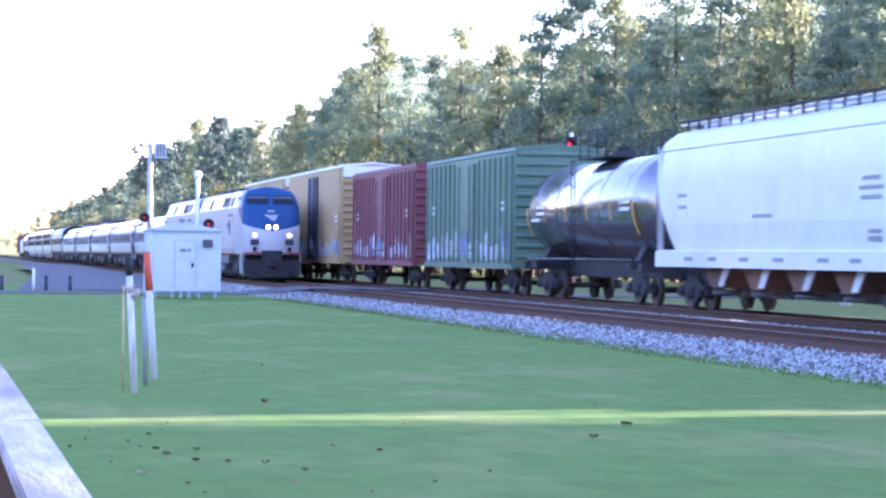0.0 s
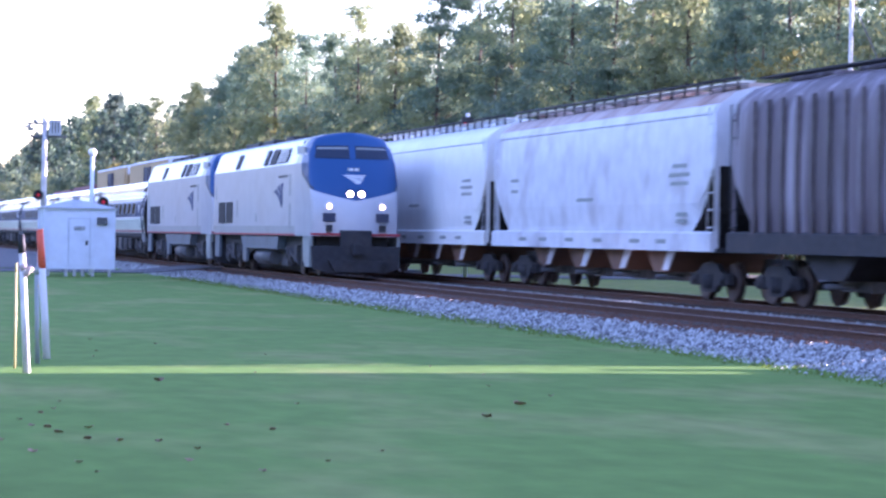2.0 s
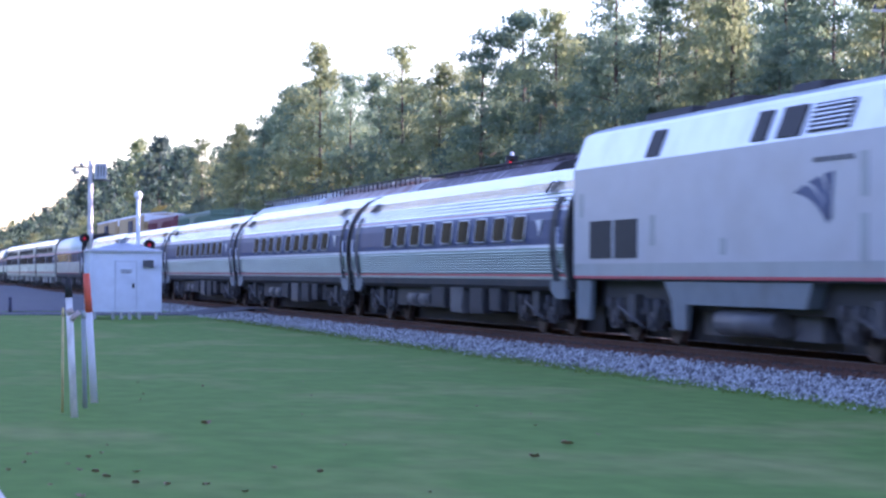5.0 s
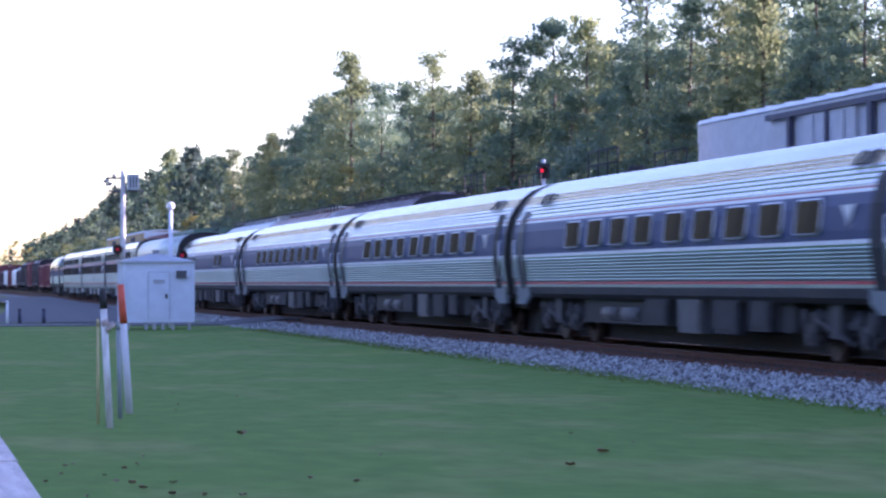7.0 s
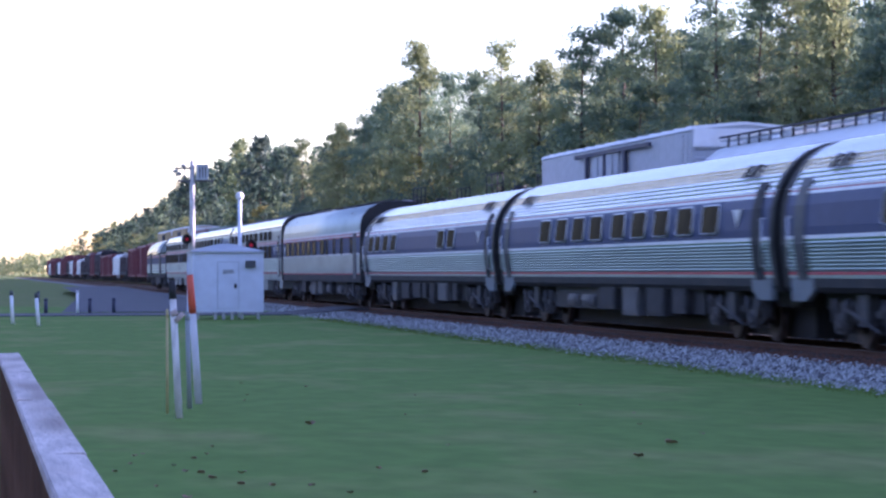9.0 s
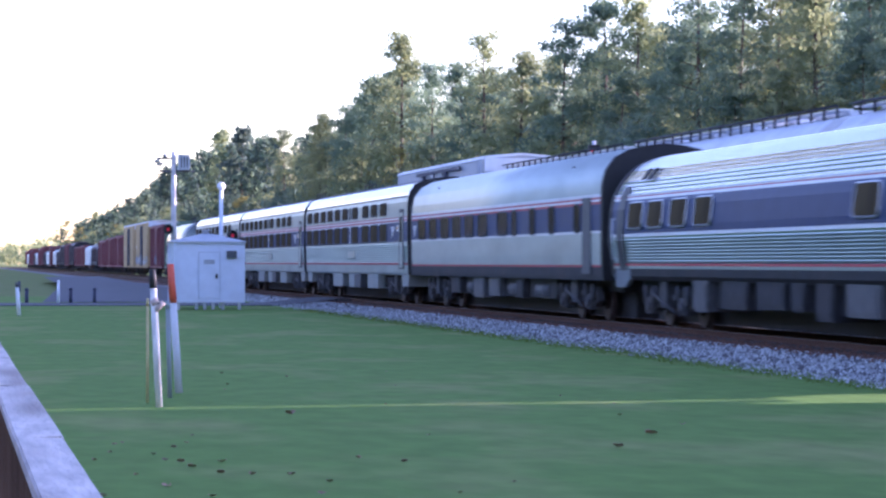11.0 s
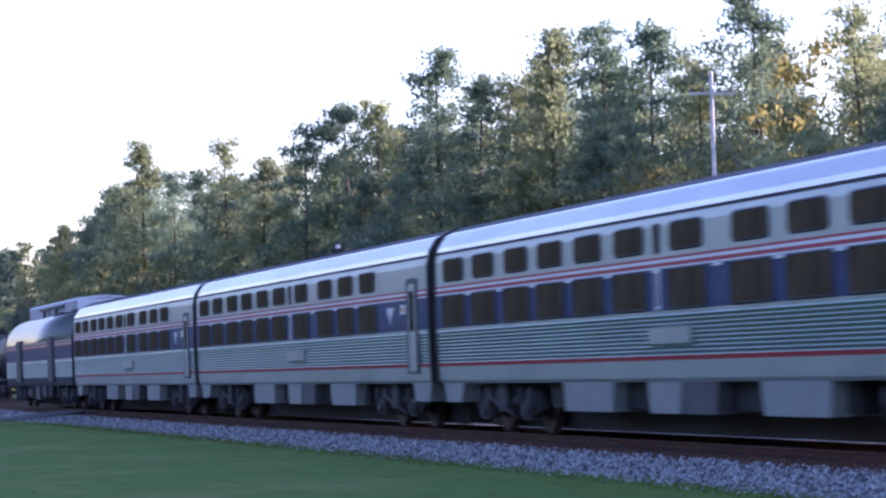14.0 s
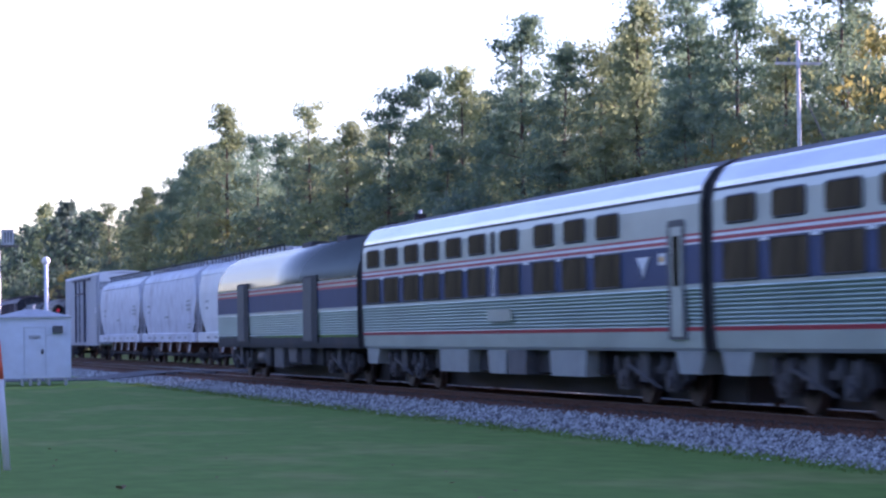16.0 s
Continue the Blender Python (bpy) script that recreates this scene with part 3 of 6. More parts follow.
def two_row_sleeper(label, seed):
    """Sleeping car with two rows of windows."""
    L = 25.3
    car = root("sleeping_car", NEAR_X, 0, RAIL_TOP, label, "rail coach", "sleeping cars of the passenger train")
    b = B()
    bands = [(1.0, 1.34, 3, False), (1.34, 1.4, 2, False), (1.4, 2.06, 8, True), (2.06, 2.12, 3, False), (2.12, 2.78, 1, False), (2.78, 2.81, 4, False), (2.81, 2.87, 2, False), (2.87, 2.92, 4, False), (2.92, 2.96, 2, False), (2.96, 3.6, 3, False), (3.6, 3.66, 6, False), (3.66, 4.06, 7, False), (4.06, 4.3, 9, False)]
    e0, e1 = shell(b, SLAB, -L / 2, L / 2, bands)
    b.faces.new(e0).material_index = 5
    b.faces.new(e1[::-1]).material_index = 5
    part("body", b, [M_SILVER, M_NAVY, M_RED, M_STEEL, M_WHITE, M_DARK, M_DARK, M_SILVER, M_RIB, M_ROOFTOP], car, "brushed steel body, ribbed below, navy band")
    spots = [-7.7, -5.7, -3.7, -1.2, 1.3, 3.3, 5.3, 7.25, 9.3, 11.3]
    add_windows(car, SLAB, spots, 3.27, 1.3, 0.41, M_GLASS_WARM, corner=0.08)
    add_windows(car, SLAB, spots, 2.45, 1.5, 0.6, M_GLASS_WARM, corner=0.06)
    ends(car, L, 3.7)
    for s in (-1, 1):
        b = B()
        c0, c1 = shell(b, [(x + 0.01, z) for x, z in SLAB[:-1]] + [(0.0, 4.285)], s * (L / 2 - 0.1), s * (L / 2 + 0.05), [])
        b.faces.new(c0), b.faces.new(c1[::-1])
        part("end_collar", b, M_BLACK, car)
    for side in (-1, 1):
        b = B()
        slab_yz(b, [(-0.42, 1.2), (-0.42, 3.15), (-0.34, 3.22), (0.34, 3.22), (0.42, 3.15), (0.42, 1.2)], -0.02, 0.02)
        d = part("door", b, M_GREYKIT, car, "recessed grey vestibule door", at=(side * 1.535, -L / 2 + 1.25, 0))
        b = B()
        slab_yz(b, [(-0.3, 1.25), (-0.3, 3.1), (0.22, 3.1), (0.22, 1.25)], -0.015, 0.015)
        part("door_leaf", b, M_STEEL, d, at=(side * 0.016, 0, 0))
        b = B()
        slab_yz(b, [(-0.2, 2.1), (-0.2, 2.95), (0.12, 2.95), (0.12, 2.1)], -0.015, 0.015)
        part("door_window", b, M_GLASS, d, at=(side * 0.025, 0, 0))
    fan_mark(car, -1.55, -L / 2 + 2.95, 2.26, 0.72, 0.38)
    b = B()
    box(b, -1.56, -1.535, -0.17, 0.17, 2.48, 2.68)
    part("sign_plate", b, M_WHITE, car, "small pale plate with yellow centre", at=(0, -L / 2 + 1.95, 0))
    b = B()
    box(b, -1.566, -1.56, -0.1, 0.1, 2.53, 2.62)
    part("sign_centre", b, M_YELLOWMARK, car, at=(0, -L / 2 + 1.95, 0))
    # slim slot beside the single window, pale caps on the pillars
    for z0, z1, m in ((3.02, 3.5, M_RIM), (2.14, 2.76, M_WHITE)):
        b = B()
        box(b, -1.555, -1.53, -0.06, 0.16, z0, z1)
        slot = part("slot_frame", b, m, car)
        b = B()
        box(b, -1.56, -1.555, 0.0, 0.1, z0 + 0.05, z1 - 0.05)
        part("slot_pane", b, M_GLASS, slot)
    for y0, y1 in zip(spots, spots[1:]):
        b = B()
        box(b, -1.56, -1.535, -0.16, 0.16, 2.725, 2.775)
        part("pillar_cap", b, M_WHITE, car, at=(0, (y0 + y1) / 2, 0))
    b = B()
    box(b, -1.56, -1.53, -0.9, 0.9, 1.6, 1.85)
    part("name_plate", b, M_STEEL, car, "plain steel name plate", at=(0, -0.4, 0))
    # skirt panels hang between the bogies
    for y0, y1 in ((-6.1, -3.7), (-2.1, -0.65), (-0.6, 0.85), (2.4, 5.0)):
        b = B()
        slab_yz(b, [(y0, 1.02), (y0 + 0.1, 0.5), (y1 - 0.1, 0.5), (y1, 1.02)], -1.46, 1.46)
        part("skirt_panel", b, M_SKIRT if y0 != -2.1 else M_GREYKIT, car, "pale grey hanging equipment panel")
    for y in (-11.75, 11.75):
        b = B()
        slab_yz(b, [(y - 0.7, 1.02), (y - 0.5, 0.62), (y + 0.5, 0.62), (y + 0.7, 1.02)], -1.46, 1.46)
        part("skirt_panel", b, M_SKIRT, car)
    b = B()
    box(b, -0.9, 0.9, -L / 2 + 0.5, L / 2 - 0.5, 0.7, 1.04)
    box(b, -1.2, 1.2, -6.4, 6.4, 0.55, 1.03)
    part("underframe", b, M_BLACK, car)
    # black block filling the space below the floor, added to keep it dark
    b = B()
    box(b, -0.55, 0.55, -L / 2 + 0.6, L / 2 - 0.6, 0.12, 0.72)
    part("centre_sill", b, M_BLACK, car)
    bogie(car, -9.0, "coach"), bogie(car, 9.0, "coach")
    return car


ROUND = [(1.5, 1.0), (1.52, 1.1), (1.54, 1.6), (1.54, 2.9), (1.5, 3.15), (1.38, 3.45), (1.15, 3.75), (0.8, 3.97), (0.4, 4.08), (0.0, 4.11)]


DINER = [(1.5, 1.0), (1.52, 1.1), (1.54, 1.6), (1.54, 2.9), (1.525, 3.25), (1.44, 3.58), (1.22, 3.87), (0.85, 4.06), (0.4, 4.15), (0.0, 4.18)]


def smooth_diner(label):
    L = 25.5
    car = root("dining_car", NEAR_X, 0, RAIL_TOP, label, "rail coach")
    b = B()
    bands = [(1.0, 1.31, 5, False), (1.31, 1.36, 2, False), (1.36, 2.1, 0, False), (2.1, 2.16, 4, False), (2.16, 2.78, 1, False), (2.78, 2.84, 2, False), (2.84, 2.89, 4, False), (2.89, 2.94, 2, False), (2.94, 3.02, 4, False), (3.02, 4.3, 0, False)]
    e0, e1 = shell(b, DINER, -L / 2, L / 2, bands, True)
    b.faces.new(e0).material_index = 5
    b.faces.new(e1[::-1]).material_index = 5
    part("body", b, [M_STEEL, M_NAVY, M_RED, M_STEEL, M_WHITE, M_DARK], car, "smooth satin steel body with navy band")
    add_windows(car, DINER, (-1.7, 1.0, 2.95, 4.85, 6.75, 8.7, 10.65), 2.48, 1.3, 0.62, M_GLASS)
    add_windows(car, DINER, (-10.3, -7.6, -5.4, -3.2), 2.48, 0.6, 0.66, M_GLASS)
    ends(car, L, 3.4)
    for s in (-1, 1):
        b = B()
        c0, c1 = shell(b, [(x + 0.01, z) for x, z in DINER[:-1]] + [(0.0, 4.195)], s * (L / 2 - 0.16), s * (L / 2 + 0.04), [])
        b.faces.new(c0), b.faces.new(c1[::-1])
        part("end_collar", b, M_BLACK, car)
    for side in (-1, 1):
        b = B()
        slab_yz(b, [(-0.4, 1.15), (-0.4, 2.95), (0.4, 2.95), (0.4, 1.15)], -0.02, 0.02)
        part("door", b, M_GREYKIT, car, "grey service door", at=(side * 1.545, -L / 2 + 1.5, 0))
    for y in (-9, 9):
        b = B()
        box(b, -1.32, -1.16, y - 0.1, y + 0.1, 3.5, 3.78)
        part("roof_vent", b, M_DARK, car)
    fan_mark(car, -1.545, L / 2 - 0.75, 2.26, 0.66, 0.36)
    underfloor(car, L, 77)
    bogie(car, -9.1, "coach"), bogie(car, 9.1, "coach")
    return car


def baggage_car(label):
    L = 21.8
    car = root("baggage_car", NEAR_X, 0, RAIL_TOP, label, "rail coach")
    b = B()
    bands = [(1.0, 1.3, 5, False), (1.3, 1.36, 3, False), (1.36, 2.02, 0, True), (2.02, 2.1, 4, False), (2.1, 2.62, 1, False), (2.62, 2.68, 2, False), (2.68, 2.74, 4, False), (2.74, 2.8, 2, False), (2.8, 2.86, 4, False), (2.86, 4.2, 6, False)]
    e0, e1 = shell(b, ROUND, -L / 2, L / 2, bands, True)
    b.faces.new(e0).material_index = 5
    b.faces.new(e1[::-1]).material_index = 3
    part("body", b, [M_RIB, M_NAVY, M_RED, M_CHROME, M_STEEL, M_DARK, M_MIRRORDARK], car, "shiny round-roofed steel body with navy band, upper part darkened as if mirroring trees")
    for y in (-4.9, 5.9):
        for side in (-1, 1):
            b = B()
            slab_yz(b, [(-0.95, 1.15), (-0.95, 3.05), (0.95, 3.05), (0.95, 1.15)], -0.025, 0.025)
            d = part("sliding_door", b, M_DARK, car, "dark sliding baggage door", at=(side * 1.545, y, 0))
            b = B()
            slab_yz(b, [(-0.3, 1.2), (-0.3, 3.0), (0.95, 3.0), (0.95, 1.2)], -0.01, 0.01)
            part("door_leaf", b, M_GREYKIT, d, at=(side * 0.03, 0.0, 0))
    for y in (-9.5, -4.5, 0.5):
        b = B()
        slab_xz(b, [(-0.55, 4.02), (-0.5, 4.2), (0.5, 4.2), (0.55, 4.02)], y - 0.7, y + 0.7)
        part("roof_vent", b, M_DARK, car)
    ends(car, L, 3.3, 0.7)
    underfloor(car, L, 5)
    bogie(car, -7.6, "coach"), bogie(car, 7.6, "coach")
    return car


def locomotive(label, lit):
    """Streamlined diesel, nose towards -y."""
    L = 20.4
    car = root("locomotive", NEAR_X, 0, RAIL_TOP, label, "locomotive", "two diesels at the head of the train")
    side = [(1.46, 1.27), (1.5, 1.31), (1.5, 3.62), (1.24, 4.32), (1.02, 4.46), (0.55, 4.58), (0.0, 4.62)]
    b = B()
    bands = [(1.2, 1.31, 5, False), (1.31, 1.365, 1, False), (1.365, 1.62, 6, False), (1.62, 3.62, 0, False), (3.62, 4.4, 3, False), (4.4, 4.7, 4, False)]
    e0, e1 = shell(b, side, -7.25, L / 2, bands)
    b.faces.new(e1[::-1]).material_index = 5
    part("body", b, [M_LOCO, M_RED, M_LOCO, M_LOCO_ROOF, M_SKIRT, M_DARK, M_LOCO_SILL], car, "silver-grey body, roof side coloured paler as if lit by the sky")
    # cab and raked nose: rows of (height, front, half width)
    levels = [(1.3, -10.36, 1.36), (1.4, -10.36, 1.38), (2.4, -10.36, 1.4), (2.7, -10.27, 1.41), (3.2, -10.02, 1.42), (3.62, -9.81, 1.4), (3.95, -9.64, 1.33), (4.25, -9.5, 1.2), (4.42, -9.4, 1.08), (4.54, -9.32, 0.7), (4.6, -9.27, 0.3)]

    def face_y(x, z):
        y = np.interp(z, [l[0] for l in levels], [l[1] for l in levels])
        w = np.interp(z, [l[0] for l in levels], [l[2] for l in levels])
        return float(y + 0.2 * (abs(x) / max(w, 0.2)) ** 3)

    b = B()
    rows = []
    for z, y, w in levels:
        back = half_width(side, z)
        row = [(-back, -7.9), (-(back + w) / 2 - 0.01, -8.9), (-w, y + 0.24), (-w * 0.93, y + 0.15), (-w * 0.7, y + 0.07), (-w * 0.35, y + 0.01), (0.0, y)]
        row = row + [(-x, yy) for x, yy in reversed(row[:-1])]
        rows.append([b.verts.new((x, yy, z)) for x, yy in row])
    for r0, r1 in zip(rows, rows[1:]):
        for k in range(len(r0) - 1):
            f = b.faces.new((r0[k], r0[k + 1], r1[k + 1], r1[k]))
            f.smooth = 2 <= k <= 9
    b.faces.new(rows[-1])
    part("nose", b, M_NOSE, car, "raked cab front, blue above silver")

    def on_face(name, corners, mat, parent=car, label="", lift=0.012):
        """A thin plate lying on the raked face; corners as (x, z)."""
        b = B()
        n = 6
        top = [[None] * (n + 1) for _ in range(2)]
        (xa, za), (xb, zb), (xc, zc), (xd, zd) = corners
        for side_k, (p, q) in enumerate((((xa, za), (xb, zb)), ((xd, zd), (xc, zc)))):
            for k in range(n + 1):
                x, z = p[0] + (q[0] - p[0]) * k / n, p[1] + (q[1] - p[1]) * k / n
                top[side_k][k] = b.verts.new((x, face_y(x, z) - lift, z))
        for k in range(n):
            b.faces.new((top[0][k], top[0][k + 1], top[1][k + 1], top[1][k]))
        bmesh.ops.solidify(b, geom=list(b.faces), thickness=0.01)
        return part(name, b, mat, parent, label)

    # windscreen halves with pale sun blinds behind the glass
    for s in (-1, 1):
        w = on_face("windscreen", [(s * 0.1, 3.76), (s * 1.2, 3.76), (s * 1.12, 4.16), (s * 0.1, 4.18)], M_SCREEN, label="tinted windscreen half")
        on_face("sun_blind", [(s * 0.14, 4.06), (s * 1.1, 4.05), (s * 1.08, 4.11), (s * 0.14, 4.13)], M_SKIRT, w, lift=0.016)
    # lamps
    for x in (-0.18, 0.18):
        b = B()
        bar(b, (0, 0.12, 0), (0, -0.05, 0), 0.15, 14)
        bar(b, (0, -0.05, 0), (0, -0.06, 0), 0.095, 14, mat=1)
        part("headlight", b, [M_DARK, M_HEADLIGHT if lit else M_GLASS], car, "bright headlight", at=(x, -10.27, 2.64))
    for x in (-0.85, 0.85):
        b = B()
        bar(b, (0, 0.05, 0), (0, -0.05, 0), 0.14, 12)
        bar(b, (0, -0.05, 0), (0, -0.06, 0), 0.075, 12, mat=1)
        part("ditch_light", b, [M_ALU, M_DITCH if lit else M_GLASS], car, "glowing ditch light", at=(x, -10.33, 2.24))
        b = B()
        box(b, x - 0.2, x + 0.2, -10.42, -10.34, 1.76, 2.03)
        part("step_pocket", b, M_DOORBLUE, car, "dark square pocket in the nose")
        b = B()
        box(b, x - 0.09, x + 0.09, -10.5, -10.34, 1.45, 1.66)
        part("hose_bracket", b, M_DARK, car)
        b = B()
        box(b, min(x * 1.62, x * 1.48), max(x * 1.62, x * 1.48), -9.1, -8.95, 3.45, 3.95)
        part("mirror", b, M_WHITE, car, "pale side mirror")
    # fan-shaped mark on the nose, small number board above
    for k in range(5):
        w = 0.36 - 0.055 * k
        z = 3.24 - 0.06 * k
        on_face("nose_mark", [(-w + 0.03 * k, z), (w + 0.02 * k, z), (w - 0.05 + 0.02 * k, z - 0.042), (-w + 0.05 + 0.03 * k, z - 0.042)], M_WHITE)
    o = on_face("number_board", [(-0.2, 3.36), (0.2, 3.36), (0.2, 3.47), (-0.2, 3.47)], M_SKIRT)
    for x0, x1 in ((-0.14, -0.03), (0.03, 0.14)):
        on_face("number_bar", [(x0, 3.38), (x1, 3.38), (x1, 3.45), (x0, 3.45)], M_WHITE, o, lift=0.02)
    # pilot, coupler, red sill
    b = B()
    pts = [(-1.42, 1.0), (1.42, 1.0), (1.36, 0.3), (0.9, 0.16), (-0.9, 0.16), (-1.36, 0.3)]
    slab_xz(b, pts, -10.5, -10.3)
    slab_xz(b, [(-0.9, 0.55), (0.9, 0.55), (0.7, 0.2), (-0.7, 0.2)], -10.72, -10.5)
    part("pilot", b, M_DARK, car, "dark plough-like pilot")
    b = B()
    box(b, -1.43, 1.43, -10.42, -10.3, 1.33, 1.4)
    part("sill_stripe", b, M_RED, car)
    b = B()
    box(b, -0.5, 0.5, -10.46, -10.3, 1.0, 1.5)
    box(b, -0.17, 0.17, -10.95, -10.4, 0.75, 1.05)
    part("front_coupler", b, M_DARK, car)
    for s in (-1, 1):
        b = B()
        slab_yz(b, [(-10.28, 1.3), (-10.28, 0.34), (-9.55, 0.34), (-9.2, 0.6), (-9.1, 1.3)], s * 1.4 - 0.05, s * 1.4 + 0.05)
        part("steps", b, M_SKIRT, car)
        b = B()
        slab_yz(b, [(9.0, 1.3), (9.1, 0.45), (10.1, 0.45), (10.1, 1.3)], s * 1.4 - 0.05, s * 1.4 + 0.05)
        part("rear_steps", b, M_LOCOSKIRT, car)
    # cab side window and rail, radiator and engine-room openings
    for s in (-1, 1):
        b = B()
        slab_yz(b, [(-8.95, 3.7), (-8.95, 4.12), (-7.6, 4.18), (-7.6, 3.7)], s * 1.49 - 0.02, s * 1.49 + 0.02)
        o = part("cab_window", b, M_SHEDROOF, car, "cab side window")
        o.location = (-s * 0.12, 0, 0.02)
        for y, w, mat in ((4.6, 0.8, M_BLACK), (-1.5, 0.7, M_BLACK), (-2.95, 1.1, M_BLACK)):
            b = B()
            slab_yz(b, [(-w / 2, 0), (-w / 2, 0.55), (w / 2, 0.55), (w / 2, 0)], -0.02, 0.02)
            o = part("side_window", b, mat, car, at=(s * 1.5, y, 3.68))
            o.rotation_euler = (0, -s * math.atan2(0.26, 0.7), 0)
        b = B()
        slab_yz(b, [(-0.9, 0), (-0.9, 0.5), (0.9, 0.5), (0.9, 0)], -0.015, 0.015)
        o = part("louvre", b, M_BLACK, car, "slatted louvre", at=(s * 1.495, -4.75, 3.7))
        o.rotation_euler = (0, -s * math.atan2(0.26, 0.7), 0)
        for k in range(6):
            b = B()
            box(b, -0.03, 0.03, -0.87, 0.87, -0.015, 0.012)
            part("slat", b, M_ALU, o, at=(0, 0, 0.05 + 0.08 * k))
        for y in (6.3, 8.1):
            b = B()
            slab_yz(b, [(y - 0.78, 1.72), (y - 0.78, 2.5), (y + 0.78, 2.5), (y + 0.78, 1.72)], s * 1.5 - 0.02, s * 1.5 + 0.02)
            part("grille", b, M_BLACK, car, "dark intake grille")
        for y, z0, z1 in ((4.5, 1.95, 2.55), (9.6, 2.6, 3.1), (0.3, 1.75, 2.05), (-6.35, 1.55, 2.35), (-6.35, 2.6, 3.3)):
            b = B()
            slab_yz(b, [(y - 0.16, z0), (y - 0.16, z1), (y + 0.16, z1), (y + 0.16, z0)], s * 1.5 - 0.012, s * 1.5 + 0.012)
            part("side_hatch", b, M_LOCO_SILL, car)
        # fan emblem: three blades rise from one foot and bend rearwards
        foot = (-4.95, 2.06)
        for f0, f1 in ((0.0, 0.25), (0.36, 0.62), (0.72, 1.0)):
            b = B()
            edges = []
            for f in (f0, f1):
                tip = (foot[0] - 0.15 + 1.8 * f, 3.04 - 0.3 * f ** 1.5)
                bend = (foot[0] + (tip[0] - foot[0]) * 0.3, foot[1] + (tip[1] - foot[1]) * 0.85)
                edges.append([tuple((1 - u) ** 2 * p + 2 * u * (1 - u) * c + u * u * q for p, c, q in zip(foot, bend, tip)) for u in (k / 7 for k in range(1, 8))])
            slab_yz(b, edges[0] + edges[1][::-1], s * 1.505 - 0.01, s * 1.505 + 0.01)
            part("side_emblem", b, M_EMBLEM, car, "slate blue blade of a fan emblem")
        b = B()
        for k in range(5):
            y0 = -5.9 + 0.36 * k
            slab_yz(b, [(y0, 3.2), (y0, 3.28), (y0 + 0.26, 3.28), (y0 + 0.26, 3.2)], s * 1.505 - 0.01, s * 1.505 + 0.01)
        part("side_marking", b, M_GREYKIT, car)
    for y, w in ((-1.8, 1.4), (2.5, 2.2), (6.0, 3.0)):
        b = B()
        slab_xz(b, [(-0.75, 4.52), (-0.7, 4.68), (0.7, 4.68), (0.75, 4.52)], y - w / 2, y + w / 2)
        part("roof_hatch", b, M_DARK, car)
    # fuel tank with side skirt
    b = B()
    slab_yz(b, [(-4.0, 1.3), (-3.7, 0.84), (3.4, 0.84), (4.0, 1.3)], -1.44, 1.44)
    part("side_skirt", b, M_LOCOSKIRT, car, "blue-grey side skirt")
    b = B()
    bar(b, (-1.15, -1.9, 0.55), (-1.15, 1.2, 0.55), 0.24, 14)
    bar(b, (1.15, -1.9, 0.5), (1.15, 1.2, 0.5), 0.2, 12)
    box(b, -0.95, 0.95, -3.2, 3.0, 0.28, 0.7)
    part("fuel_tank", b, M_GREYKIT, car)
    b = B()
    slab_yz(b, [(2.5, 0.86), (2.6, 0.36), (3.3, 0.36), (3.45, 0.86)], -1.45, -1.35)
    part("skirt_panel", b, M_LOCOSKIRT, car)
    bogie(car, -6.5, "engine"), bogie(car, 6.5, "engine")
    b = B()
    box(b, -1.15, 1.15, -9.2, 9.6, 0.72, 1.3)
    part("underframe", b, M_BLACK, car)
    # black block under the frame, added to darken the space above the rails
    b = B()
    box(b, -0.55, 0.55, -9.0, 9.4, 0.12, 0.72)
    part("centre_sill", b, M_BLACK, car)
    front = ("nose", "windscreen", "headlight", "ditch_light", "step_pocket", "hose_bracket", "mirror", "nose_mark", "number_board", "pilot", "sill_stripe", "front_coupler", "steps", "cab_window")
    for o in car.children:
        if o.name.split(".")[0] in front:
            o.location.y += 0.65
    ends(car, L, 3.0, 0.6, (1,))
    return car


